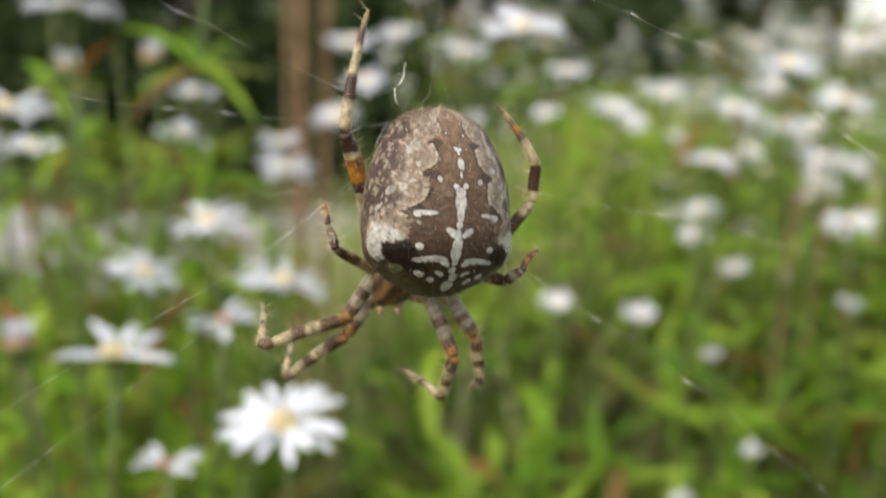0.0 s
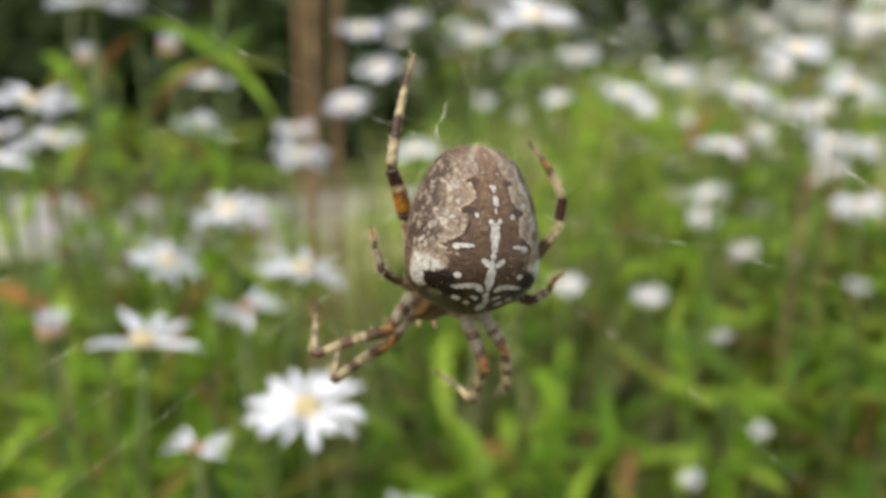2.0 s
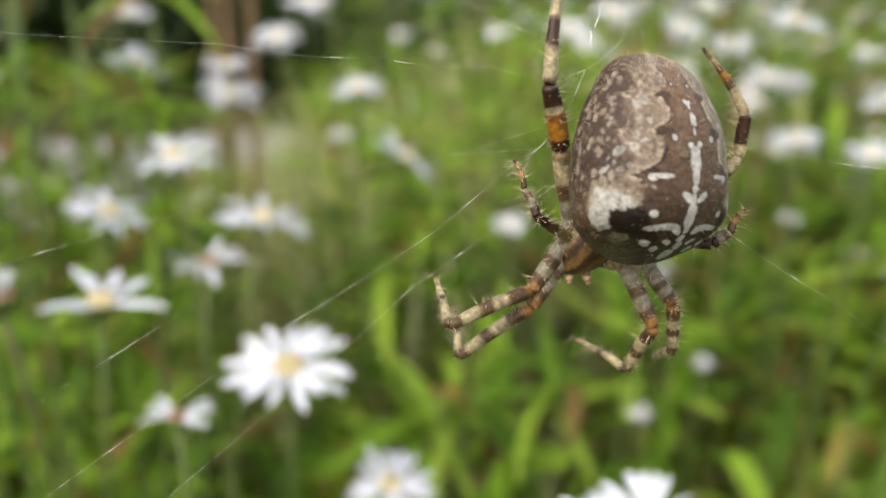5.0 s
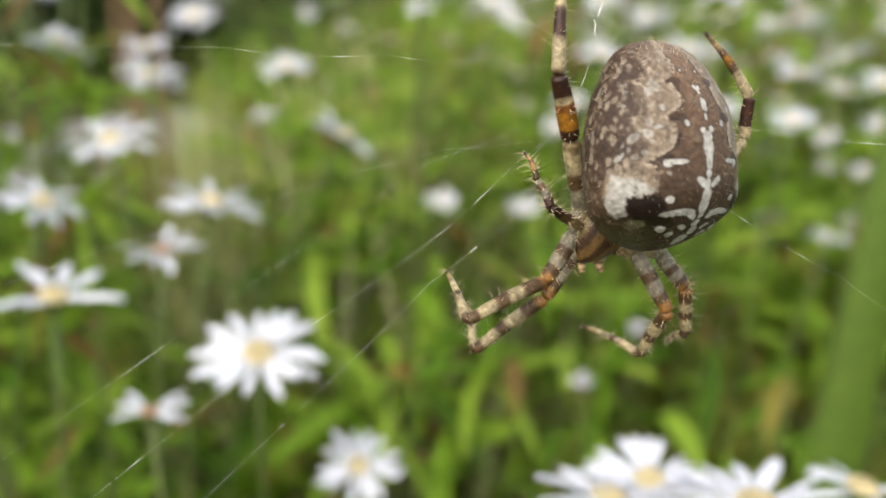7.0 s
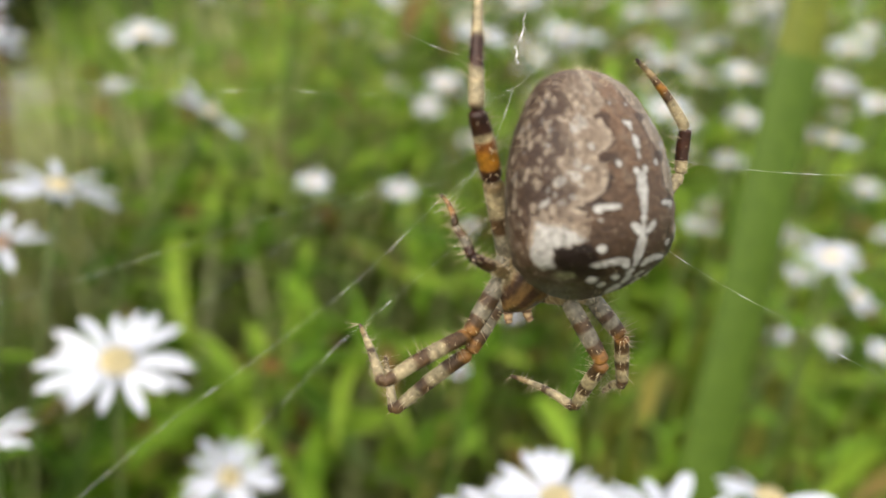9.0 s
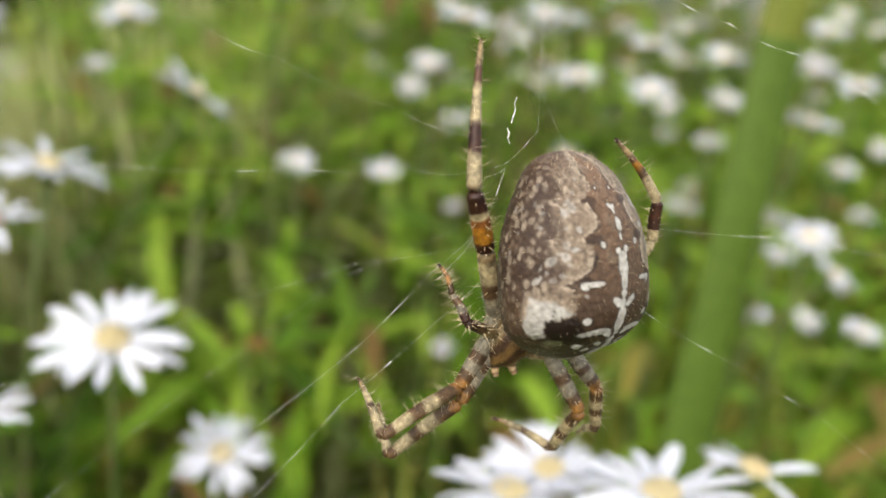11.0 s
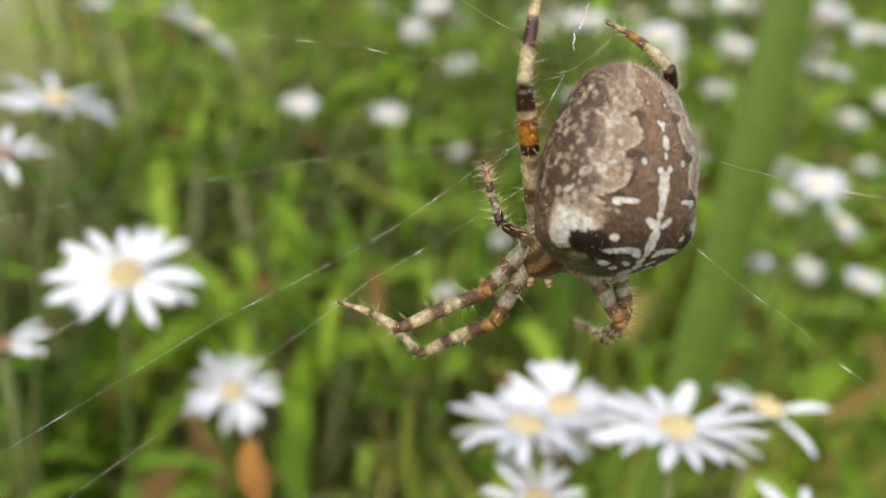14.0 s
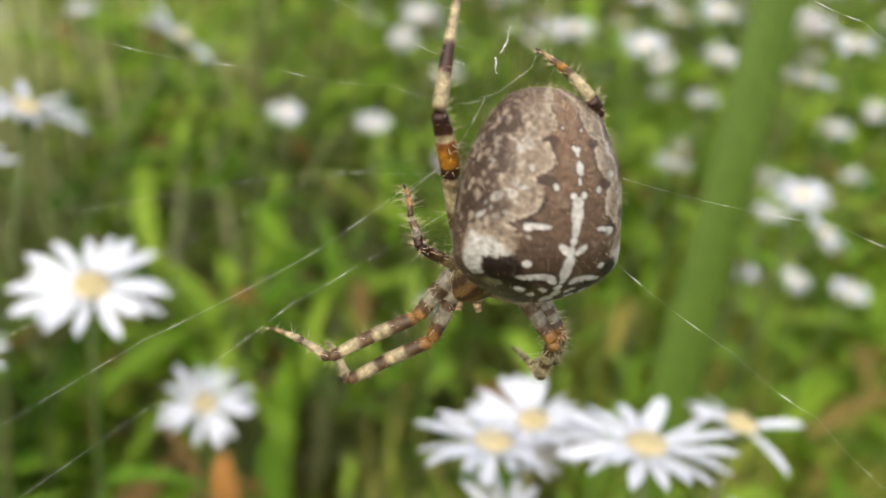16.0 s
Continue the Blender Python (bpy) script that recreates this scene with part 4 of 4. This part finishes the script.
spider = holder("garden_spider")
tagged(spider, "brown spider with white cross marking, head down in its web", "spider")
me, skin = abdomen()
body = under("abdomen", me, spider, label="plump mottled brown abdomen with white cross spots")
rng = np.random.default_rng(3)
pick = rng.choice(len(skin), 800, replace=False)
v, f = spikes(skin[pick], skin[pick] + rng.normal(size=(800, 3)) * 0.0007, rng.uniform(0.0002, 0.0006, 800), 0.000008)
under("bristles", mesh_from("bristles", v, f, HAIR), body, label="short pale bristles")
tagged(body.children[0], kind="stuff")


def carapace():
    bm = bmesh.new()
    bmesh.ops.create_uvsphere(bm, u_segments=48, v_segments=32, radius=1.0)
    pts, cols = [], []
    for v in bm.verts:
        c = v.co.copy()
        taper = 1.0 if c.z > 0 else 1 - 0.35 * c.z * c.z
        p = Vector((c.x * 1.9 * taper, c.y * 1.5, c.z * 2.7))
        n1 = noise.noise(p * 1.4)
        tone = Vector((0.2, 0.115, 0.036)) * (1 + 0.6 * n1)
        if abs(c.x) < 0.16 or 0.52 < abs(c.x) < 0.75:
            tone = Vector((0.075, 0.036, 0.018)) * (1 + 0.5 * n1)
        if abs(c.x) > 0.82:
            tone = Vector((0.36, 0.28, 0.14)) * (1 + 0.4 * n1)
        v.co = p * (1 + 0.04 * n1) * MM
        cols.append(tuple(max(0, q * 0.45) for q in tone))
    vs, fs = [v.co.copy() for v in bm.verts], [[q.index for q in fc.verts] for fc in bm.faces]
    bm.free()
    return mesh_from("carapace", vs, fs, LEG, cols)


head = under("carapace", carapace(), spider, pose(-2.0 * MM, 3.9 * MM, -5.5 * MM, 28, 30, 20), "orange-brown carapace with dark stripes")
v, f = tube([Vector(p) * MM for p in ((-0.2, 2.8, -4.2), (-1.1, 3.3, -4.8), (-2.0, 3.8, -5.3))], [0.0009, 0.0008, 0.0009], 12)
under("waist", mesh_from("waist", v, f, LEG, np.repeat([[0.16, 0.09, 0.045]], len(v), 0)), spider)
for sx in (-0.7, 0.5):
    pp = bezier((-2.4 + sx, 4.6, -7.2), (-2.6 + sx, 4.8, -7.9), (-2.4 + sx * 1.2, 4.5, -8.4), 8)
    v, f = tube([p * MM for p in pp], [0.00042 - 0.00003 * i for i in range(8)], 9)
    under("palp", mesh_from("palp", v, f, LEG, [(0.34, 0.24, 0.13) if (i // 9) % 3 else (0.1, 0.05, 0.025) for i in range(len(v))]), spider, label="short banded feeler")

CREAM, DARK, ORANGE, GREY = (0.5, 0.415, 0.235), (0.055, 0.018, 0.007), (0.43, 0.19, 0.015), (0.31, 0.275, 0.195)
AMBER = (0.34, 0.165, 0.04)
BROWN, TAN = (0.12, 0.068, 0.028), (0.34, 0.245, 0.115)
BANDS = {
    "femur": ((0, GREY), (0.34, BROWN), (0.5, GREY), (0.7, BROWN), (0.84, AMBER), (1.0, AMBER)),
    "tibia": ((0, AMBER), (0.1, BROWN), (0.3, CREAM), (0.5, BROWN), (0.66, CREAM), (0.88, BROWN), (1.0, BROWN)),
    "tarsus": ((0, BROWN), (0.1, CREAM), (0.42, BROWN), (0.52, CREAM), (0.74, TAN), (0.9, BROWN), (1.0, BROWN)),
    "rear_tibia": ((0, DARK), (0.2, ORANGE), (0.46, (0.3, 0.11, 0.02)), (0.58, CREAM), (0.68, DARK), (1.0, DARK)),
    "side_femur": ((0, GREY), (0.5, BROWN), (0.8, CREAM), (1.0, CREAM)),
    "side_tibia": ((0, CREAM), (0.3, DARK), (1.0, DARK)),
    "side_tarsus": ((0, CREAM), (0.38, BROWN), (0.5, ORANGE), (0.6, BROWN), (0.72, TAN), (0.94, DARK), (1.0, DARK)),
    "rear_femur": ((0, GREY), (0.4, BROWN), (0.6, CREAM), (0.9, TAN), (1.0, TAN)),
    "small_femur": ((0, TAN), (0.5, BROWN), (0.75, DARK), (1.0, DARK)),
    "small_tibia": ((0, DARK), (0.3, GREY), (0.6, BROWN), (0.85, GREY), (1.0, GREY)),
    "small_tarsus": ((0, BROWN), (0.3, AMBER), (0.55, BROWN), (0.66, AMBER), (0.88, DARK), (1.0, DARK)),
    "rear_tarsus": ((0, DARK), (0.03, CREAM), (0.25, DARK), (0.46, CREAM), (0.7, (0.14, 0.06, 0.025)), (0.84, TAN), (1.0, BROWN)),
}


def segment(name, bands, length, r0, r1, seed, bulge=0.12, bow=0.0):
    """A leg joint along +z from its root, ringed in colour, with its bristles."""
    rng = np.random.default_rng(seed)
    n, sides = 44, 14
    verts, faces, cols, roots, dirs = [], [], [], [], []
    for i in range(n):
        t = i / (n - 1)
        r = r0 + (r1 - r0) * t + bulge * r0 * math.sin(math.pi * t)
        if i in (0, n - 1):
            r *= 0.55
        elif i in (1, n - 2):
            r *= 0.86
        for k in range(sides):
            a = 2 * math.pi * k / sides
            p = Vector((math.cos(a) * r, math.sin(a) * r + bow * math.sin(math.pi * t), t * length))
            nz = noise.noise(p * 1.1 + Vector((seed, 0, 0)))
            tt = t + 0.03 * nz
            tone = Vector(bands[0][1])
            for (p0, c0), (p1, c1) in zip(bands, bands[1:]):
                if p0 <= tt:
                    f = min(1, max(0, (tt - p1 + 0.035) / 0.07))
                    tone = Vector(c0).lerp(Vector(c1), f)
            tone = tone * max(0.35, 1 + 0.45 * noise.noise(p * 3.1) + 0.5 * noise.noise(p * 1.3 + Vector((0, 7, seed))))
            verts.append(p * MM)
            cols.append(tuple(max(0.005, q) for q in tone))
            if rng.random() < 0.07:
                roots.append(p * MM)
                dirs.append((math.cos(a), math.sin(a), rng.uniform(-0.1, 0.6)))
    for i in range(n - 1):
        for k in range(sides):
            k2 = (k + 1) % sides
            faces.append((i * sides + k, i * sides + k2, (i + 1) * sides + k2, (i + 1) * sides + k))
    faces.append(tuple(range(sides))[::-1])
    faces.append(tuple(range((n - 1) * sides, n * sides)))
    hv, hf = spikes(roots, dirs, rng.choice((0.00035, 0.0005, 0.0011), len(roots)), 0.000022)
    return mesh_from(name, verts, faces, LEG, np.array(cols) * 0.44), mesh_from("bristles", hv, hf, HAIR)


def aim(a, b):
    """The pose of a joint from a towards b, in millimetres of the spider's own space."""
    a, b = Vector(a), Vector(b)
    return Matrix.Translation(a * MM) @ (b - a).to_track_quat("Z", "Y").to_matrix().to_4x4()


def chain(knots, lengths):
    """Joint poses that keep each joint's length: the knee is held, the foot follows."""
    hip, knee, heel, foot = (Vector(k) for k in knots)
    hip = knee - (knee - hip).normalized() * lengths[0]
    heel = knee + (heel - knee).normalized() * lengths[1]
    foot = heel + (foot - heel).normalized() * lengths[2]
    return aim(hip, knee), aim(knee, heel), aim(heel, foot)


MOVES = []


def leg(stages, radii, sort="", seed=0):
    """Femur, tibia and tarsus; stages: the times and knots at which the leg holds its place."""
    knots = stages[0][1]
    lengths = [(Vector(a) - Vector(b)).length for a, b in zip(knots, knots[1:])]
    made = []
    for k, (name, bands) in enumerate(((n, sort + n) for n in ("femur", "tibia", "tarsus"))):
        me, hairs = segment(name, BANDS[bands], lengths[k], radii[k], radii[k + 1], seed + k, 0.14 if k < 2 else 0.05, 0.12 * k)
        made.append(under(name, me, spider, chain(knots, lengths)[k], "ringed brown and cream spider leg joint"))
        tagged(under("bristles", hairs, made[-1]), kind="stuff")
    if len(stages) > 1:
        for k in range(3):
            MOVES.append((made[k], [(t, chain(kn, lengths)[k]) for t, kn in stages]))


REAR = ((-3.39, 3.73, -4.58), (-4.83, 1.53, 0.54), (-6.23, -0.53, 4.36), (-4.95, 0.62, 13.63))
SMALL = ((-3.73, 3.17, -5.19), (-6.56, 0.83, -3.81), (-7.23, 1.48, -2.04), (-7.80, 2.32, -0.11))
A1 = ((-3.64, 4.07, -5.38), (-5.87, 4.70, -8.88), (-11.78, 3.15, -11.06), (-12.28, 7.07, -7.95))
A2 = ((-3.19, 4.43, -5.97), (-5.74, 5.15, -10.10), (-10.44, 7.18, -13.78), (-10.24, 10.05, -10.72))
A3 = ((4.07, 3.00, -4.25), (7.65, 1.90, 0.32), (7.73, 1.25, 3.01), (4.65, 1.41, 7.38))
SIDE = ((4.31, 3.19, -5.24), (5.98, 2.08, -5.57), (7.08, 1.79, -4.77), (8.28, 2.00, -3.20))
A4 = ((0.43, 3.80, -7.09), (2.41, 3.19, -11.31), (1.77, 6.69, -14.85), (-1.49, 9.95, -12.93))
A5 = ((2.31, 3.90, -7.41), (3.93, 3.56, -9.81), (4.54, 5.00, -13.26), (4.08, 7.11, -14.17))
REAR_B = ((-3.39, 3.73, -4.58), (-4.93, 1.53, 0.69), (-6.25, -0.55, 4.52), (-5.40, 1.12, 13.76))
B1 = ((-3.64, 4.07, -5.38), (-5.15, 4.70, -9.02), (-11.35, 4.93, -12.42), (-14.54, 8.81, -12.14))
C1 = ((-3.64, 4.07, -5.38), (-5.97, 4.70, -9.14), (-11.91, 4.34, -12.44), (-16.03, 6.86, -11.03))
B2 = ((-3.19, 4.43, -5.97), (-4.02, 5.15, -11.07), (-10.17, 5.77, -13.44), (-10.40, 7.78, -9.76))
C2 = ((-3.19, 4.43, -5.97), (-4.84, 5.15, -10.84), (-10.17, 5.64, -14.16), (-11.94, 9.05, -12.45))
B3 = ((4.07, 3.00, -4.25), (6.66, 1.90, 1.22), (6.37, -0.19, 2.99), (4.45, 2.30, 7.32))
C3 = ((4.07, 3.00, -4.25), (4.25, 1.90, 5.05), (2.95, -0.25, 6.21), (-0.14, 3.02, 9.10))
B4 = ((0.88, 3.80, -7.72), (2.89, 3.19, -10.81), (1.74, 7.04, -13.82), (-2.17, 9.10, -11.28))
C4 = ((1.53, 3.80, -7.64), (3.23, 3.19, -9.86), (3.51, 6.76, -13.39), (2.18, 11.49, -12.51))
B5 = ((2.82, 3.90, -7.79), (3.73, 3.56, -9.81), (4.16, 6.11, -12.59), (3.59, 8.24, -13.35))
C5 = ((2.59, 3.90, -7.61), (3.71, 3.56, -9.32), (4.27, 6.21, -11.97), (2.92, 7.94, -12.78))
D1 = ((-3.64, 4.07, -5.38), (-6.88, 4.70, -9.55), (-12.69, 2.59, -11.53), (-15.92, 6.44, -11.65))
E1 = ((-3.64, 4.07, -5.38), (-6.61, 4.70, -9.28), (-12.29, 2.36, -11.38), (-16.23, 5.40, -10.66))
D2 = ((-3.19, 4.43, -5.97), (-3.86, 5.15, -11.60), (-8.58, 6.80, -15.43), (-10.83, 10.17, -14.32))
E2 = ((-3.19, 4.43, -5.97), (-5.49, 5.15, -11.54), (-9.68, 8.48, -14.87), (-11.76, 12.09, -14.37))
D3 = ((4.07, 3.00, -4.25), (6.17, 1.90, 3.48), (5.51, 1.26, 6.09), (3.81, 3.67, 10.55))
E3 = ((4.07, 3.00, -4.25), (3.98, 1.90, 5.26), (2.72, -0.07, 6.75), (-0.79, 2.93, 9.45))
D4 = ((0.86, 3.80, -7.34), (2.63, 3.19, -10.30), (1.19, 6.13, -14.11), (-2.25, 9.65, -13.31))
E4 = ((1.09, 3.80, -7.81), (2.86, 3.19, -10.43), (3.73, 7.69, -12.47), (2.27, 12.47, -12.50))
E5 = ((2.99, 3.90, -7.51), (3.37, 3.56, -9.33), (4.13, 6.37, -11.76), (2.81, 8.22, -12.33))
leg([(0, REAR), (11.6, REAR), (12.2, REAR_B), (16, REAR_B)], (0.5, 0.62, 0.5, 0.14), "rear_", 10)
leg([(0, SMALL)], (0.38, 0.31, 0.22, 0.09), "small_", 20)
leg([(0, A1), (11.7, A1), (12.0, B1), (12.15, B1), (12.5, D1), (13.5, E1), (15, C1), (16, C1)], (0.56, 0.48, 0.36, 0.12), "", 30)
leg([(0, A2), (11.7, A2), (12.0, B2), (12.15, B2), (12.5, D2), (13.5, E2), (15, C2), (16, C2)], (0.54, 0.47, 0.36, 0.12), "", 40)
leg([(0, A3), (11.6, A3), (12.0, B3), (12.5, D3), (12.65, D3), (13.0, E3), (13.5, E3), (15, C3), (16, C3)], (0.48, 0.36, 0.4, 0.13), "side_", 50)
SIDE_B = ((3.0, 4.0, -5.2), (4.4, 3.8, -5.4), (5.0, 3.8, -4.8), (5.4, 4.4, -3.6))
leg([(0, SIDE), (5, SIDE), (7.6, SIDE_B), (16, SIDE_B)], (0.45, 0.4, 0.3, 0.15), "small_", 60)
leg([(0, A4), (11.6, A4), (12.0, B4), (12.5, D4), (12.9, D4), (13.5, E4), (15, C4), (16, C4)], (0.54, 0.47, 0.36, 0.12), "", 70)
leg([(0, A5), (11.6, A5), (12.0, B5), (12.9, B5), (13.5, E5), (15, C5), (16, C5)], (0.54, 0.47, 0.36, 0.12), "", 80)

# short hip joints round the carapace
for k, (a, c) in enumerate((((-2.4, 4.0, -5.4), (-3.8, 4.0, -5.3)), ((-2.6, 4.1, -6.0), (-3.6, 4.3, -6.1)), ((-2.3, 3.8, -4.8), (-3.7, 3.5, -4.5)), ((-1.6, 4.2, -6.5), (0.5, 3.9, -7.0)), ((-1.2, 4.1, -6.1), (2.2, 3.9, -7.2)))):
    me, hairs = segment("hip_joint", ((0, BROWN), (0.3, TAN), (0.75, GREY), (1.0, GREY)), (Vector(a) - Vector(c)).length + 0.5, 0.62, 0.5, 90 + k)
    ob = under("hip_joint", me, spider, aim(a, c), "short pale hip joint")
    tagged(under("bristles", hairs, ob), kind="stuff")

# ---- web ----
web = holder("orb_web")
tagged(web, "sparse orb web of fine pale silk threads holding the spider", "spider web")


def thread(a, b, sag=0.4, r=0.003, name="thread", bead=0.05):
    a, b = Vector(a), Vector(b)
    n = max(6, int((b - a).length / (2.5 if bead < 0.06 else 0.7)))
    rng = np.random.default_rng(int(abs(a.x * 31 + b.z * 17)) + 1)
    pts, rad = [], []
    for i in range(n + 1):
        t = i / n
        pts.append((a.lerp(b, t) + Vector((0, 0, -sag * 4 * t * (1 - t)))) * MM)
        rad.append(r * 1.25 * MM * (1.0 + (1.9 + 60 * (bead - 0.05) if rng.random() < bead else 0)) * rng.uniform(0.5, 1.2))
    v, f = tube(pts, rad, 5)
    under(name, mesh_from(name, v, f, SILK), web)


def strand(*knots, sag=0.3, r=0.003, bead=0.05):
    for a, c in zip(knots, knots[1:]):
        thread(a, c, sag, r, bead=bead)


strand((-4.0, 3, 2.2), (-8.0, 3, -0.7), (-12.8, 3, -4.8), (-18.4, 3, -8.5), (-23.4, 3, -11.5), (-60, 3, -38), sag=0.05, r=0.004, bead=0.07)
strand((-4.0, 3, -1.1), (-11.0, 3, -6.2), (-14.2, 3, -8.4), (-18.3, 3, -12.1), (-60, 3, -47), sag=0.05, r=0.004, bead=0.08)
strand((-60, 3, -13), (-30.4, 3, -4.2), (-23.0, 3, -2.3), (-18.4, 3, -1.0), (-13.0, 3, 0.2), (-6.0, 3, 0.7), sag=0.08, r=0.003, bead=0.06)
strand((-60, 3, -30), (-23.4, 3, -6.5), (-14.0, 3, -0.6), (-6.0, 3, 2.0), sag=0.06, r=0.0022)
strand((-3.3, 1.5, 5.7), (-4.4, 1.5, 3.1), (-6.2, 1.5, 0.7), (-8.5, 1.5, -1.3), sag=0.05, r=0.0045, bead=0.08)
strand((-3.3, 1.5, 5.7), (-5.0, 1.2, 5.2), (-6.2, 0.5, 4.6), sag=0.12, r=0.004)
strand((-3.4, 3, 5.8), (-2.3, 3, 6.2), (-0.2, 3, 8.1), (0.6, 3, 17), sag=0.05, r=0.005)
strand((9.1, 3, 17.7), (15, 3, 15.3), (21.3, 3, 13.1), (27.7, 3, 10.1), (34.2, 3, 5.4), (60, 3, -14), r=0.0045, bead=0.1)
strand((6, 3.5, -3.5), (15.8, 3, -9.7), (22.5, 3, -13.9), (30.4, 3, -20.1), (60, 3, -44), r=0.0038, bead=0.08)
strand((-4.5, 3, 7.7), (-10.3, 3, 9.9), (-17, 3, 12.8), (-21.6, 3, 14.9), (-28.4, 3, 17.7), (-60, 3, 31), r=0.0035, bead=0.07)
strand((1.8, 3, 7.0), (-1, 3, 13.7), (-14, 3, 45), r=0.004)
strand((6.5, 3, 1.5), (22, 3, -0.4), (31.1, 3, -2.7), (60, 3, -10), r=0.0045, bead=0.07)
strand((-5, 3, 5.6), (-9.2, 3, 6), (-16.4, 3, 6.3), (-26.4, 3, 6.8), (-60, 3, 8), r=0.003, bead=0.07)
strand((-60, 3, 8), (-60, 3, 31))
rng = np.random.default_rng(8)
at = Vector((-2.6, 2.2, 7.3))
for k in range(8):
    to = at + Vector((0.16 * rng.normal() + 0.08, 0.1 * rng.normal(), rng.uniform(0.25, 0.5)))
    if k not in (3,):
        thread(at, to, 0.04, 0.032 if k % 2 else 0.02, "silk_tuft")
    at = to

# ---- what moves ----
# the web sways with the spider on it
SWAY = [
    (0.0, pose(0.00921, 0.06408, 0.60134, -15.99, 2.04, 2.63)),
    (0.5, pose(0.01009, 0.06555, 0.59921, -14.44, 2.61, 1.85)),
    (1.0, pose(0.00942, 0.06298, 0.59934, -13.32, 3.02, 0.44)),
    (1.5, pose(0.00905, 0.06316, 0.59959, -13.03, 2.88, 2.49)),
    (2.0, pose(0.00960, 0.06449, 0.59982, -14.21, 3.21, 1.55)),
    (2.5, pose(0.00976, 0.06418, 0.59880, -13.15, 3.25, 1.98)),
    (3.0, pose(0.01008, 0.06384, 0.59941, -13.77, 2.57, 0.54)),
    (3.5, pose(0.01040, 0.06398, 0.59921, -14.42, 2.50, 0.95)),
    (4.0, pose(0.00993, 0.06426, 0.60039, -15.46, 2.38, 0.10)),
    (4.5, pose(0.00869, 0.06316, 0.60168, -15.67, 1.74, -0.35)),
    (5.0, pose(0.00814, 0.06192, 0.60268, -16.38, 1.71, 1.56)),
    (7.5, pose(0.00103, 0.06469, 0.60012, -17.34, -0.31, -4.93)),
    (8.0, pose(0.00240, 0.06842, 0.59895, -14.86, -0.49, -7.31)),
    (8.5, pose(0.00285, 0.06922, 0.59802, -15.75, -1.61, -3.98)),
    (9.0, pose(0.00126, 0.06985, 0.59832, -19.38, -2.74, -6.64)),
    (11.5, pose(0.00013, 0.07031, 0.59130, -18.29, -0.62, -4.09)),
    (12.0, pose(-0.00001, 0.07062, 0.59210, -16.32, 1.09, -8.05)),
    (12.5, pose(0.00077, 0.06927, 0.59260, -14.30, 3.02, -12.62)),
    (13.0, pose(-0.00025, 0.07066, 0.59218, -13.63, 2.55, -20.08)),
    (13.5, pose(-0.00039, 0.07055, 0.59210, -16.45, 0.10, -20.75)),
    (14.0, pose(-0.00045, 0.06971, 0.59263, -16.87, 1.46, -17.32)),
    (14.5, pose(0.00052, 0.07036, 0.59209, -18.43, 0.10, -17.68)),
    (15.0, pose(-0.00023, 0.06956, 0.59148, -17.79, 0.41, -17.93)),
    (15.5, pose(-0.00020, 0.07043, 0.59092, -16.99, 1.09, -17.96)),
    (16.0, pose(-0.00026, 0.07129, 0.59132, -16.99, 0.83, -19.51)),
]


def motions():
    walk(spider, SWAY)
    walk(web, SWAY)
    for joint, rows in MOVES:
        walk(joint, rows)


motions()
